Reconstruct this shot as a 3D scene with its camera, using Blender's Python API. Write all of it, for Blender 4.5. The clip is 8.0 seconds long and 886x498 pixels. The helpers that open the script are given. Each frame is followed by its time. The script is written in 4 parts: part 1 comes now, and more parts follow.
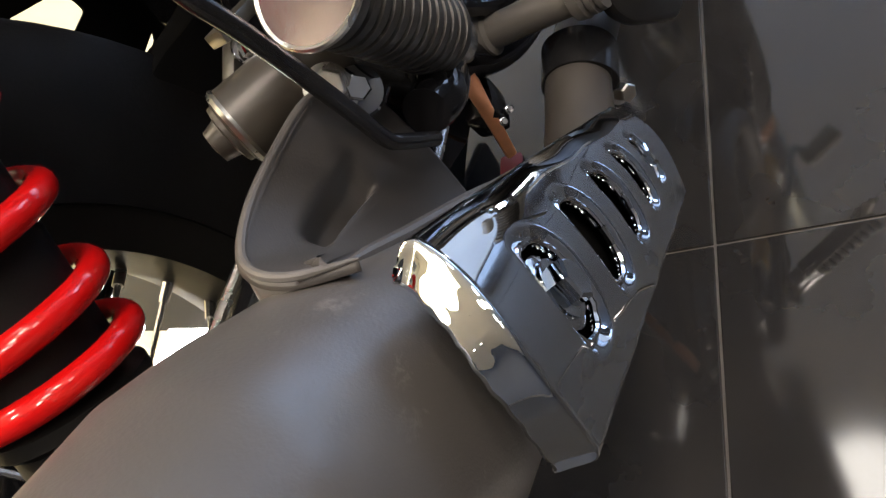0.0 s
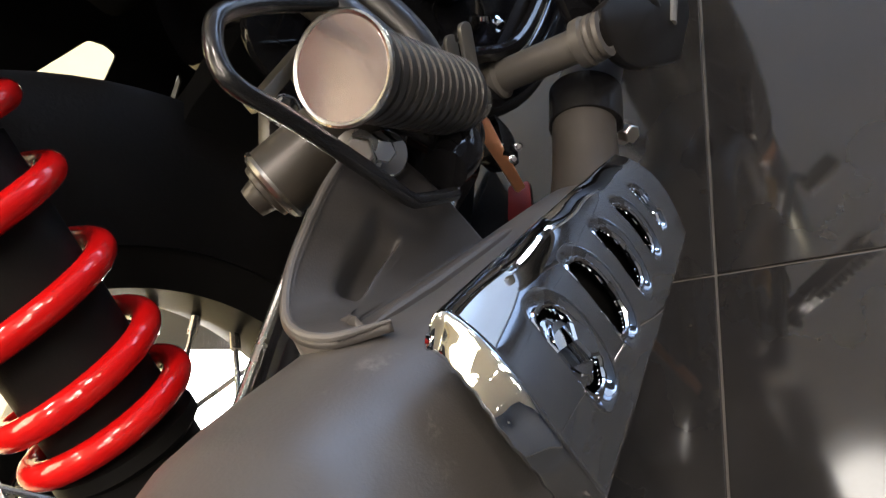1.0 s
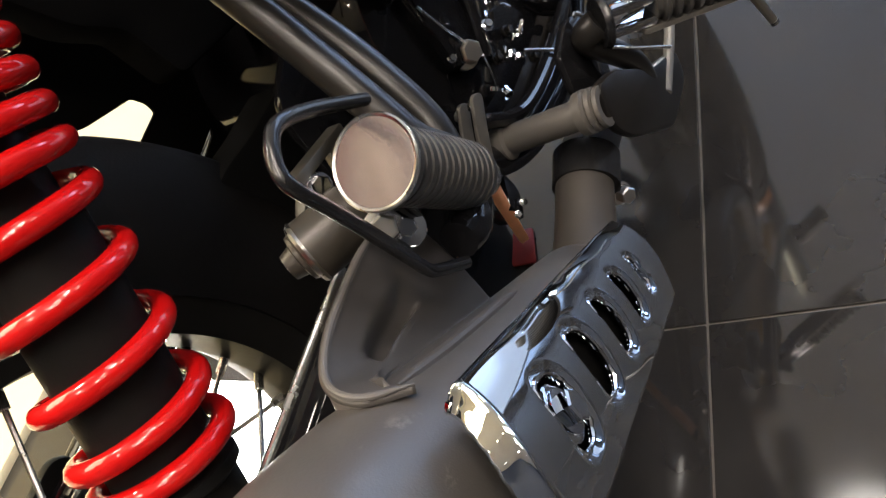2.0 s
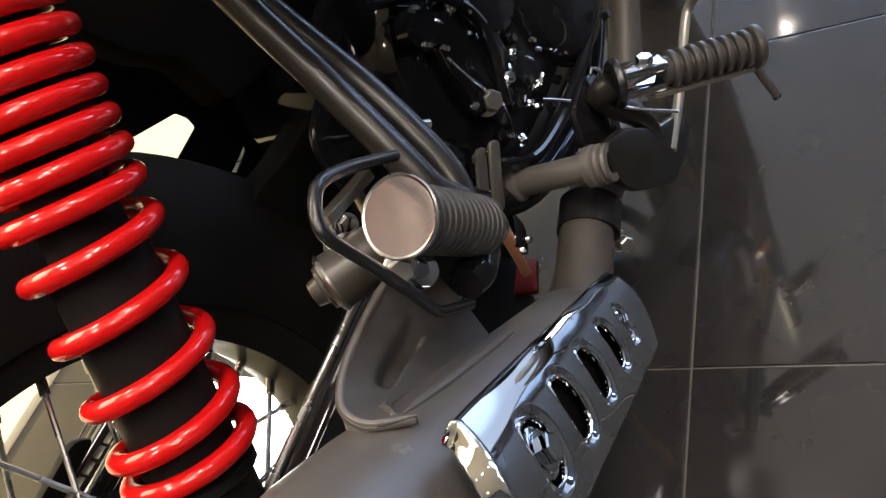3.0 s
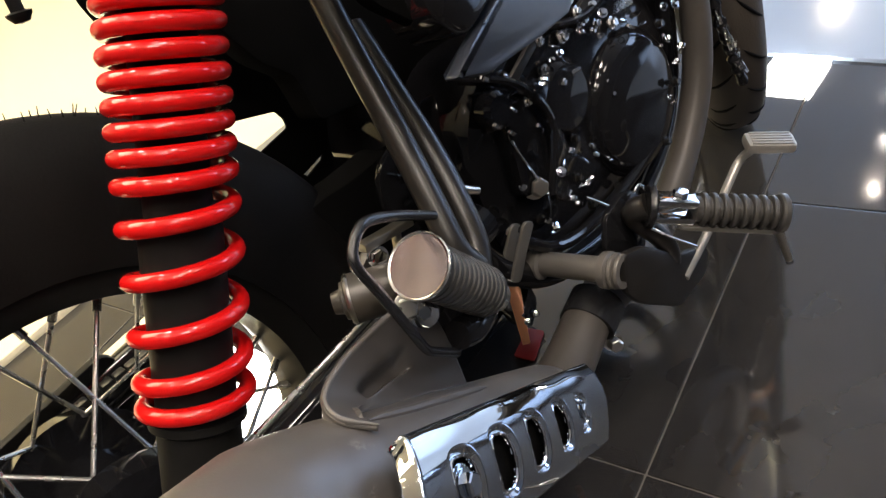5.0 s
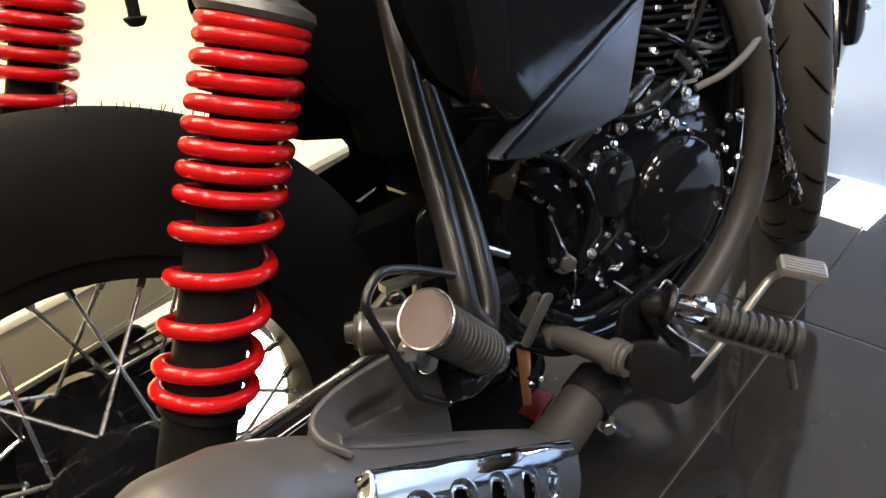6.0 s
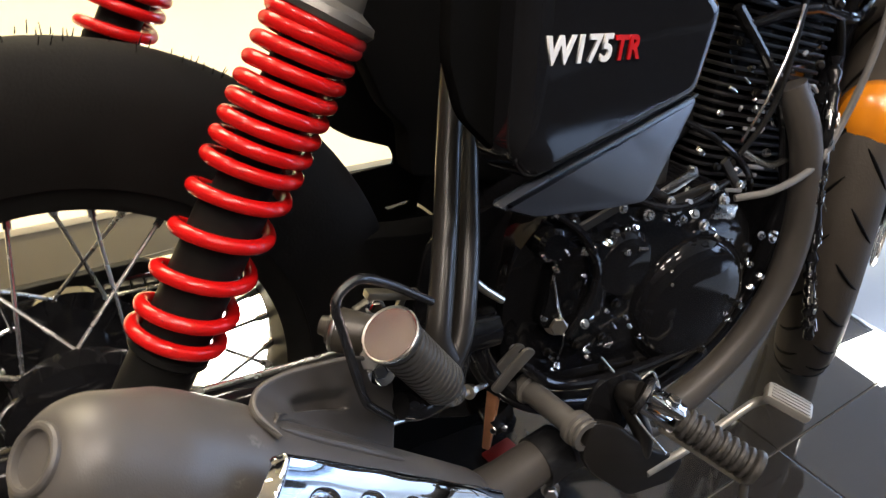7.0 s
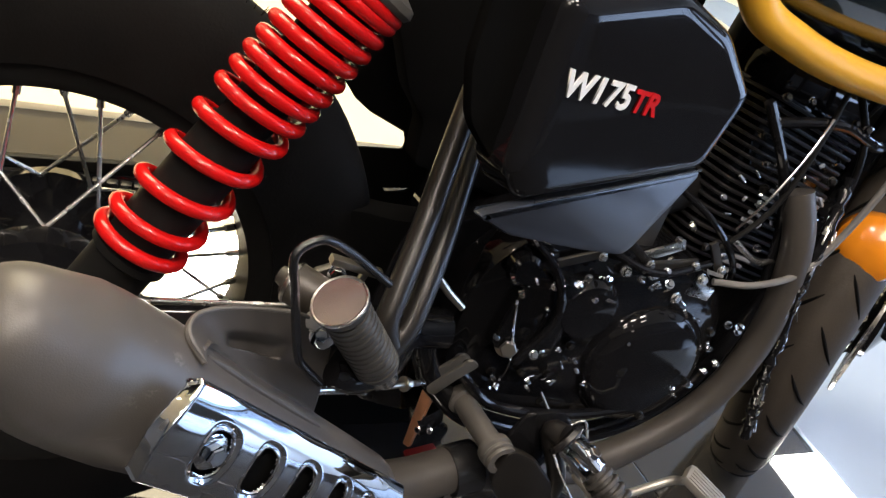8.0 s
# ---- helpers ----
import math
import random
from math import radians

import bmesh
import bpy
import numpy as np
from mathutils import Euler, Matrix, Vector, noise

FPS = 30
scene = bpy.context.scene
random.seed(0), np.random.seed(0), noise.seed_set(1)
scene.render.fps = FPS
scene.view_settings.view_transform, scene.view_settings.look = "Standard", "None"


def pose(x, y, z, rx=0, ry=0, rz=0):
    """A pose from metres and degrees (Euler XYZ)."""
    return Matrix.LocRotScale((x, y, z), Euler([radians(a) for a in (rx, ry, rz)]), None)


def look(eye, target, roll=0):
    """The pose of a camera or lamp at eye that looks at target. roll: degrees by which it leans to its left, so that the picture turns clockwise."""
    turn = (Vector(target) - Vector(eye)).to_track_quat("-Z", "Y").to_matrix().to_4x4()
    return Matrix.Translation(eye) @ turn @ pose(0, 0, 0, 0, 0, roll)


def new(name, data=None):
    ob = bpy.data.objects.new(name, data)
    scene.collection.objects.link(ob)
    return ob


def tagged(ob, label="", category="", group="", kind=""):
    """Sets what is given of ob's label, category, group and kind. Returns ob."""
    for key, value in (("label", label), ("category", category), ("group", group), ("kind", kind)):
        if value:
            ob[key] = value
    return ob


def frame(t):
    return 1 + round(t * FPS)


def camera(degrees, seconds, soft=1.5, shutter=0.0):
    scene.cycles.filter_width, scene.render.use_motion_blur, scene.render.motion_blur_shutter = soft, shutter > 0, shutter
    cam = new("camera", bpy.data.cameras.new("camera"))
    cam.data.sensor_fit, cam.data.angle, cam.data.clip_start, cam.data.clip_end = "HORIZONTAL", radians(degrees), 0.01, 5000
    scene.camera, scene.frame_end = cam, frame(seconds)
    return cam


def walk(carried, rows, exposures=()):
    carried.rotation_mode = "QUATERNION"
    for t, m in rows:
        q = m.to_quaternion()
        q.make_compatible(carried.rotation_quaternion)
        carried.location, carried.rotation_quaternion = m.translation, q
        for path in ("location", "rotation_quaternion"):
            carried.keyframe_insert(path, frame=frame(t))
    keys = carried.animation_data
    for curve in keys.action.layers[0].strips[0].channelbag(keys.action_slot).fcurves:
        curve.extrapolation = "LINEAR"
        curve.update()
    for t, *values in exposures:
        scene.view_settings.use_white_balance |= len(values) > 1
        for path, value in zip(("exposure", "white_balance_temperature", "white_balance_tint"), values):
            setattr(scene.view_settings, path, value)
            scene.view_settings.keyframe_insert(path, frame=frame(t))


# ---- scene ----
cam = camera(59.6, 8.0, soft=1.3, shutter=0.3)
# seconds, eye, yaw to the left of +y, pitch, roll
PATH = [
    (0.0, (0.2977, 0.1782, 0.5784), 52.79, -44.61, -47.65),
    (0.5, (0.3002, 0.1767, 0.5915), 52.47, -44.20, -47.08),
    (1.0, (0.3090, 0.1790, 0.6074), 52.19, -43.79, -47.11),
    (1.5, (0.3202, 0.1784, 0.6284), 51.51, -43.23, -46.28),
    (2.8, (0.3508, 0.1649, 0.6838), 50.17, -41.50, -40.84),
    (3.0, (0.3564, 0.1673, 0.6927), 50.53, -41.72, -39.49),
    (3.5, (0.3685, 0.1636, 0.7062), 50.54, -41.33, -35.33),
    (4.0, (0.3810, 0.1555, 0.7209), 50.72, -40.60, -30.79),
    (4.5, (0.3953, 0.1491, 0.7355), 51.39, -39.84, -26.35),
    (4.7, (0.4025, 0.1456, 0.7410), 51.81, -39.15, -24.53),
    (5.8, (0.4503, 0.1485, 0.7654), 55.71, -34.53, -15.90),
    (6.0, (0.4535, 0.1531, 0.7787), 56.26, -34.68, -11.88),
    (6.5, (0.4707, 0.1719, 0.7884), 58.29, -33.29, -4.70),
    (7.0, (0.4904, 0.1775, 0.7916), 60.46, -32.67, 2.92),
    (7.5, (0.5025, 0.1859, 0.7843), 61.06, -32.53, 13.95),
    (8.0, (0.5111, 0.1898, 0.7941), 60.46, -32.26, 20.31),
]


def aimed(eye, yaw, pitch, roll):
    y, p = radians(yaw), radians(pitch)
    ahead = Vector((-math.sin(y) * math.cos(p), math.cos(y) * math.cos(p), math.sin(p)))
    return look(eye, Vector(eye) + ahead, roll)


walk(cam, [(t, aimed(e, y, p, r)) for t, e, y, p, r in PATH])

# ---- light ----
LEAN = -6.54                 # the motorcycle leans to its left on its side stand
world = bpy.data.worlds.new("world")
scene.world = world
world.use_nodes = True
wbg = world.node_tree.nodes["Background"]
wbg.inputs[0].default_value = (0.30, 0.36, 0.48, 1)
wbg.inputs[1].default_value = 0.04
scene.view_settings.exposure = 0.69


def area_lamp(name, m, sx, sy, watts, colour):
    data = bpy.data.lights.new(name, "AREA")
    data.shape, data.size, data.size_y = "RECTANGLE", sx, sy
    data.energy, data.color = watts, colour
    ob = new(name, data)
    ob.matrix_world = m
    return ob


def spot_lamp(name, eye, target, watts, colour, angle=80, size=0.04):
    data = bpy.data.lights.new(name, "SPOT")
    data.energy, data.color, data.spot_size, data.shadow_soft_size, data.spot_blend = watts, colour, radians(angle), size, 0.4
    ob = new(name, data)
    ob.matrix_world = look(eye, target)
    return ob


# ---- materials ----
def material(name, colour, rough=0.5, metal=0.0, coat=0.0, var=0.15, scale=30.0, bump=0.0, bump_scale=300.0, spec=0.5, second=None, emit=0.0, detail=4):
    m = bpy.data.materials.new(name)
    m.use_nodes = True
    nt = m.node_tree
    b = nt.nodes["Principled BSDF"]
    b.inputs["Metallic"].default_value = metal
    b.inputs["Coat Weight"].default_value = coat
    b.inputs["Coat Roughness"].default_value = 0.025
    b.inputs["Specular IOR Level"].default_value = spec
    co = nt.nodes.new("ShaderNodeTexCoord")
    n1 = nt.nodes.new("ShaderNodeTexNoise")
    n1.inputs["Scale"].default_value, n1.inputs["Detail"].default_value = scale, 6
    nt.links.new(co.outputs["Object"], n1.inputs["Vector"])
    ramp = nt.nodes.new("ShaderNodeMix")
    ramp.data_type = "RGBA"
    c2 = second or tuple(c * (1 - var) for c in colour)
    ramp.inputs["A"].default_value = (*c2, 1)
    ramp.inputs["B"].default_value = (*[min(1, c * (1 + var)) for c in colour], 1)
    nt.links.new(n1.outputs["Fac"], ramp.inputs["Factor"])
    nt.links.new(ramp.outputs["Result"], b.inputs["Base Color"])
    n2 = nt.nodes.new("ShaderNodeTexNoise")
    n2.inputs["Scale"].default_value, n2.inputs["Detail"].default_value = bump_scale, detail
    nt.links.new(co.outputs["Object"], n2.inputs["Vector"])
    rr = nt.nodes.new("ShaderNodeMapRange")
    rr.inputs["To Min"].default_value, rr.inputs["To Max"].default_value = max(0.01, rough * 0.8), min(1, rough * 1.2)
    nt.links.new(n1.outputs["Fac"], rr.inputs["Value"])
    nt.links.new(rr.outputs["Result"], b.inputs["Roughness"])
    if bump:
        bp = nt.nodes.new("ShaderNodeBump")
        bp.inputs["Strength"].default_value, bp.inputs["Distance"].default_value = bump, 0.001
        nt.links.new(n2.outputs["Fac"], bp.inputs["Height"])
        nt.links.new(bp.outputs["Normal"], b.inputs["Normal"])
    if emit:
        b.inputs["Emission Color"].default_value = (*colour, 1)
        b.inputs["Emission Strength"].default_value = emit
    return m


CAST = material("cast_aluminium", (0.17, 0.165, 0.155), 0.40, 0.6, var=0.12, bump=0.15, bump_scale=600)
CAST_DARK = material("dark_cast_metal", (0.05, 0.048, 0.045), 0.4, 0.6, var=0.2)
FIN = material("black_fin_paint", (0.010, 0.010, 0.011), 0.45, 0.0, var=0.3, spec=0.2)
FINTIP = material("machined_fin_edge", (0.44, 0.46, 0.50), 0.40, 0.4, var=0.3, scale=120)
PIPE = material("pipe_paint", (0.062, 0.056, 0.050), 0.42, 0.0, var=0.25, scale=25, bump=0.1, bump_scale=700, spec=0.35)
TUBE = material("grey_tube_paint", (0.105, 0.098, 0.088), 0.42, 0.1, var=0.15, scale=60)
TEAL = material("dark_teal_paint", (0.010, 0.018, 0.020), 0.12, coat=1.0, var=0.1)
CABLE = material("grey_cable_sheath", (0.16, 0.155, 0.15), 0.35, var=0.1)
PEDAL = material("grey_pedal_metal", (0.36, 0.35, 0.32), 0.4, 0.5, var=0.12)
PEGMETAL = material("dull_peg_steel", (0.20, 0.19, 0.17), 0.4, 0.7, var=0.15)
MUFFLER_EDGE = material("muffler_edge_paint", (0.105, 0.099, 0.094), 0.5, var=0.12)
BUSH = material("dark_bush_paint", (0.052, 0.046, 0.038), 0.38, 0.2, var=0.2, scale=60)
ARM = material("dark_arm_paint", (0.014, 0.013, 0.012), 0.32, 0.0, var=0.25, scale=30, spec=0.3)
CHROME = material("chrome", (0.74, 0.79, 0.85), 0.03, 1.0, var=0.04, scale=8, bump=0.10, bump_scale=22, detail=1)
BRIGHT = material("bright_chrome", (0.72, 0.73, 0.74), 0.06, 1.0, var=0.04)
STEEL = material("bright_steel", (0.74, 0.73, 0.70), 0.27, 1.0, var=0.1)
ZINC = material("zinc_plate", (0.55, 0.52, 0.45), 0.3, 1.0, var=0.15)
MUFFLER = material("muffler_paint", (0.079, 0.073, 0.068), 0.40, 0.0, var=0.22, scale=11, bump=0.1, bump_scale=900, spec=0.55)
nt = MUFFLER.node_tree
co = nt.nodes.new("ShaderNodeTexCoord")
st = nt.nodes.new("ShaderNodeMapping")
st.inputs["Scale"].default_value = (60, 14, 60)
nz = nt.nodes.new("ShaderNodeTexNoise")
nz.inputs["Scale"].default_value, nz.inputs["Detail"].default_value, nz.inputs["Roughness"].default_value = 1.0, 8, 0.7
msk = nt.nodes.new("ShaderNodeTexNoise")
msk.inputs["Scale"].default_value, msk.inputs["Detail"].default_value = 16, 3
rng = nt.nodes.new("ShaderNodeMapRange")
rng.inputs["From Min"].default_value, rng.inputs["From Max"].default_value = 0.60, 0.72
rng2 = nt.nodes.new("ShaderNodeMapRange")
rng2.inputs["From Min"].default_value, rng2.inputs["From Max"].default_value = 0.55, 0.66
mul = nt.nodes.new("ShaderNodeMath")
mul.operation = "MULTIPLY"
mixc = nt.nodes.new("ShaderNodeMix")
mixc.data_type = "RGBA"
mixc.inputs["B"].default_value = (0.21, 0.195, 0.18, 1)
old = nt.nodes["Principled BSDF"].inputs["Base Color"].links[0].from_socket
nt.links.new(co.outputs["Object"], st.inputs["Vector"])
nt.links.new(st.outputs["Vector"], nz.inputs["Vector"])
nt.links.new(co.outputs["Object"], msk.inputs["Vector"])
nt.links.new(nz.outputs["Fac"], rng.inputs["Value"])
nt.links.new(msk.outputs["Fac"], rng2.inputs["Value"])
nt.links.new(rng.outputs["Result"], mul.inputs[0])
nt.links.new(rng2.outputs["Result"], mul.inputs[1])
nt.links.new(mul.outputs["Value"], mixc.inputs["Factor"])
nt.links.new(old, mixc.inputs["A"])
nt.links.new(mixc.outputs["Result"], nt.nodes["Principled BSDF"].inputs["Base Color"])
SATIN = material("satin_black_tube", (0.012, 0.012, 0.013), 0.24, 0.0, var=0.2, spec=0.6)
GREY_TUBE = material("grey_satin_tube", (0.014, 0.013, 0.012), 0.30, 0.0, var=0.2, spec=0.38)
GLOSS = material("gloss_black", (0.008, 0.008, 0.009), 0.06, 0.0, coat=0.0, var=0.1, spec=0.28)
CASE = material("engine_black", (0.007, 0.007, 0.008), 0.07, 0.0, coat=0.0, var=0.2, bump=0.02, bump_scale=60, spec=0.32)
PLASTIC = material("matt_black_plastic", (0.009, 0.0088, 0.0085), 0.45, 0.0, var=0.25, bump=0.1, bump_scale=800, spec=0.12)
BLACKBOLT = material("blackened_bolt", (0.05, 0.048, 0.045), 0.25, 0.8, var=0.2)
# reflection-free black that puts deep shade into slots, outlet and rear panels
DEEP = material("shade_black", (0.005, 0.005, 0.005), 0.9, spec=0.0)
GROOVE = material("tread_groove", (0.002, 0.002, 0.002), 0.8, spec=0.1)
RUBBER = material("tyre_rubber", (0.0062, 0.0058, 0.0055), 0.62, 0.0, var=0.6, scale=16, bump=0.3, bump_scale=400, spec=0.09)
# front tyre: dust, plus its brighter light put into a paler rubber colour
DUSTY_LIT = material("dusty_lit_tyre_rubber", (0.050, 0.043, 0.036), 0.6, 0.0, var=0.4, scale=14, bump=0.3, bump_scale=400, spec=0.2)
PEGRUB = material("peg_rubber", (0.040, 0.038, 0.035), 0.38, 0.0, var=0.2, bump=0.15, bump_scale=700)
RED = material("red_spring_paint", (0.56, 0.005, 0.005), 0.40, 0.0, coat=1.0, var=0.10, scale=40, spec=0.06)
GUNMETAL = material("gunmetal_panel", (0.036, 0.042, 0.056), 0.34, 0.3, coat=0.2, var=0.12)
DISC = material("brushed_end_cap", (0.36, 0.31, 0.32), 0.20, 0.8, var=0.10, scale=60, bump=0.05, bump_scale=900)
CREAM = material("cream_wall_paint", (0.86, 0.76, 0.51), 0.7, var=0.04, scale=3)
DARKWALL = material("dark_wall_paint", (0.06, 0.06, 0.065), 0.6, var=0.15, scale=3)
CEIL = material("ceiling_paint", (0.78, 0.71, 0.63), 0.8, var=0.05, scale=3)
AMBER = material("amber_plastic", (0.85, 0.28, 0.015), 0.2, 0.0, coat=0.6, var=0.06)
YELLOW = material("yellow_frame_paint", (0.80, 0.42, 0.03), 0.4, var=0.06)
ORANGE_TAG = material("copper_cable_sleeve", (0.80, 0.36, 0.18), 0.3, 0.2, var=0.2, scale=80)
REDTAG = material("red_card", (0.30, 0.014, 0.010), 0.5, var=0.1)
WHITE = material("white_letter", (0.85, 0.84, 0.80), 0.35, var=0.05)
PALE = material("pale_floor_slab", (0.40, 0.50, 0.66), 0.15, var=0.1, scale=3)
DAYLIGHT = material("daylight_sky", (0.42, 0.62, 1.0), 0.9, emit=1.0)
LENS = material("downlight_lens", (1.0, 0.86, 0.70), 0.5, emit=140.0)
GLASS = bpy.data.materials.new("clear_glass")
GLASS.use_nodes = True
GLASS.node_tree.nodes["Principled BSDF"].inputs["Transmission Weight"].default_value = 1.0
GLASS.node_tree.nodes["Principled BSDF"].inputs["Roughness"].default_value = 0.0
GLASS.node_tree.nodes["Principled BSDF"].inputs["IOR"].default_value = 1.1
GLOW = material("glowing_floor_patch", (1.0, 0.97, 0.92), 0.5, emit=18.0)
DISC_GLOW = material("disc_light_diffuser", (1.0, 0.94, 0.86), 0.5, emit=9.0)
GROUT = material("tile_grout", (0.12, 0.11, 0.10), 0.8, var=0.3, scale=60)
TILE = material("dark_polished_tile", (0.026, 0.024, 0.022), 0.05, 0.0, var=0.4, scale=7, bump=0.012, bump_scale=24, spec=0.8, second=(0.014, 0.014, 0.016))
for node in TILE.node_tree.nodes:
    if node.bl_idname == "ShaderNodeMapRange":
        node.inputs["From Min"].default_value, node.inputs["From Max"].default_value = 0.35, 0.65
        node.inputs["To Min"].default_value, node.inputs["To Max"].default_value = 0.04, 0.11


# ---- mesh builders ----
def catmull(pts, n=8):
    pts = [Vector(p) for p in pts]
    ext = [2 * pts[0] - pts[1]] + pts + [2 * pts[-1] - pts[-2]]
    out = []
    for i in range(1, len(ext) - 2):
        a, b, c, d = ext[i - 1 : i + 3]
        for k in range(n):
            t = k / n
            out.append(0.5 * ((2 * b) + (c - a) * t + (2 * a - 5 * b + 4 * c - d) * t * t + (3 * b - a - 3 * c + d) * t**3))
    return out + [pts[-1]]


def sweep(pts, radius, seg=14, cap=True, bm=None):
    """A round tube along a line; radius may be a list."""
    bm = bm or bmesh.new()
    pts = [Vector(p) for p in pts]
    rad = radius if isinstance(radius, (list, tuple)) else [radius] * len(pts)
    t0 = (pts[1] - pts[0]).normalized()
    side = t0.orthogonal().normalized()
    rings = []
    for i, p in enumerate(pts):
        t = (pts[min(i + 1, len(pts) - 1)] - pts[max(i - 1, 0)]).normalized()
        side = (side - side.dot(t) * t).normalized()
        up = t.cross(side)
        rings.append([bm.verts.new(p + rad[i] * (math.cos(2 * math.pi * k / seg) * side + math.sin(2 * math.pi * k / seg) * up)) for k in range(seg)])
    for a, b in zip(rings, rings[1:]):
        for k in range(seg):
            bm.faces.new((a[k], a[(k + 1) % seg], b[(k + 1) % seg], b[k]))
    if cap:
        bm.faces.new(rings[0][::-1])
        bm.faces.new(rings[-1])
    return bm


def frame_of(d, up=(0, 0, 1)):
    """Two directions square to d: across and up."""
    d = Vector(d).normalized()
    a = d.cross(Vector(up))
    a = (a if a.length > 1e-4 else d.orthogonal()).normalized()
    return d, a, a.cross(d)


def lathe(profile, origin, axis, seg=32, closed=False, bm=None):
    """Turns (distance along the axis, radius) round the axis."""
    bm = bm or bmesh.new()
    d, a, u = frame_of(axis)
    o = Vector(origin)
    rings = []
    for s, r in profile:
        r = max(r, 1e-5)
        rings.append([bm.verts.new(o + s * d + r * (math.cos(2 * math.pi * k / seg) * a + math.sin(2 * math.pi * k / seg) * u)) for k in range(seg)])
    pairs = list(zip(rings, rings[1:])) + ([(rings[-1], rings[0])] if closed else [])
    for p, q in pairs:
        for k in range(seg):
            bm.faces.new((p[k], p[(k + 1) % seg], q[(k + 1) % seg], q[k]))
    if not closed:
        if profile[0][1] > 1e-4:
            bm.faces.new(rings[0][::-1])
        if profile[-1][1] > 1e-4:
            bm.faces.new(rings[-1])
    return bm


def block(centre, size, m=None, bevel=0.002, bm=None):
    bm = bm or bmesh.new()
    t = bmesh.new()
    bmesh.ops.create_cube(t, size=1.0)
    for v in t.verts:
        v.co = Vector((v.co.x * size[0], v.co.y * size[1], v.co.z * size[2]))
    if bevel:
        bmesh.ops.bevel(t, geom=t.edges[:], offset=bevel, segments=2, affect="EDGES", profile=0.6)
    mat = Matrix.Translation(centre) @ (m or Matrix.Identity(4))
    vs = [bm.verts.new(mat @ v.co) for v in t.verts]
    t.verts.index_update()
    for f in t.faces:
        bm.faces.new([vs[v.index] for v in f.verts])
    t.free()
    return bm


def plate(outline, thick, m, bevel=0.001, bm=None):
    """A flat plate from a 2D outline (x, y of the matrix), thick along its z."""
    t = bmesh.new()
    low = [t.verts.new((x, y, -thick / 2)) for x, y in outline]
    top = [t.verts.new((x, y, thick / 2)) for x, y in outline]
    n = len(outline)
    t.faces.new(low[::-1])
    t.faces.new(top)
    for k in range(n):
        t.faces.new((low[k], low[(k + 1) % n], top[(k + 1) % n], top[k]))
    bmesh.ops.recalc_face_normals(t, faces=t.faces[:])
    if bevel:
        rim = [e for e in t.edges if abs(e.verts[0].co.z - e.verts[1].co.z) < 1e-6]
        bmesh.ops.bevel(t, geom=rim, offset=bevel, segments=2, affect="EDGES", profile=0.5)
    bm = bm or bmesh.new()
    vs = [bm.verts.new(m @ v.co) for v in t.verts]
    t.verts.index_update()
    for f in t.faces:
        bm.faces.new([vs[v.index] for v in f.verts])
    t.free()
    return bm


def rounded(pts, r, n=5):
    """A closed outline with rounded corners."""
    out = []
    k = len(pts)
    for i in range(k):
        p, a, b = Vector(pts[i]), Vector(pts[i - 1]), Vector(pts[(i + 1) % k])
        rr = min(r, (a - p).length * 0.45, (b - p).length * 0.45)
        s, e = p + (a - p).normalized() * rr, p + (b - p).normalized() * rr
        for j in range(n + 1):
            t = j / n
            q = (1 - t) ** 2 * s + 2 * t * (1 - t) * p + t * t * e
            out.append((q.x, q.y))
    return out


def smooth(me, angle=28):
    me.polygons.foreach_set("use_smooth", [True] * len(me.polygons))
    me.set_sharp_from_angle(angle=radians(angle))


def part(name, bm, mat, parent=None, label="", angle=28):
    me = bpy.data.meshes.new(name)
    bmesh.ops.recalc_face_normals(bm, faces=bm.faces[:])
    bm.to_mesh(me)
    bm.free()
    me.materials.append(mat)
    smooth(me, angle)
    ob = new(name, me)
    if parent:
        ob.parent = parent
    if label:
        ob["label"] = label
    return ob


def axes(o, x, y):
    """A matrix from an origin and two directions."""
    x = Vector(x).normalized()
    z = x.cross(Vector(y)).normalized()
    y = z.cross(x)
    m = Matrix((x, y, z)).transposed().to_4x4()
    m.translation = Vector(o)
    return m


def hexbolt(o, d, r, h, bm=None):
    """A flanged hex head with a chamfered crown."""
    bm = bm or bmesh.new()
    lathe([(0, r * 1.35), (h * 0.25, r * 1.35), (h * 0.3, r * 1.1)], o, d, 20, bm=bm)
    lathe([(h * 0.3, r), (h * 0.9, r), (h, r * 0.85)], o, d, 6, bm=bm)
    return bm

# ---- the showroom ----
TILE_TURN = 6.8            # the tile joints run a little across the motorcycle
TILE_AT = Vector((0.1156, 0.5142, 0.0))
TILE_SIZE = 0.46


def slab(name, x0, x1, y0, y1, z0, z1, mat, label, category):
    ob = part(name, block(((x0 + x1) / 2, (y0 + y1) / 2, (z0 + z1) / 2), (x1 - x0, y1 - y0, z1 - z0), bevel=0), mat)
    return tagged(ob, label, category, kind="structure")


NORTH = 6.4
floor = slab("floor", -4.2, 4.2, -3.2, NORTH, -0.12, -0.003, GROUT, "dark polished floor tiles with pale joints", "floor")
wall_west = slab("wall_west", -4.3, -4.2, -3.2, NORTH, -0.003, 2.7, CREAM, "plain cream painted wall", "wall")
wall_south = slab("wall_south", -4.2, 4.2, -3.3, -3.2, -0.003, 2.7, DARKWALL, "plain dark painted wall", "wall")
wall_north = slab("wall_north", 1.5, 2.0, NORTH, NORTH + 0.1, -0.003, 2.7, DARKWALL, "plain dark painted wall beside the glass front", "wall")
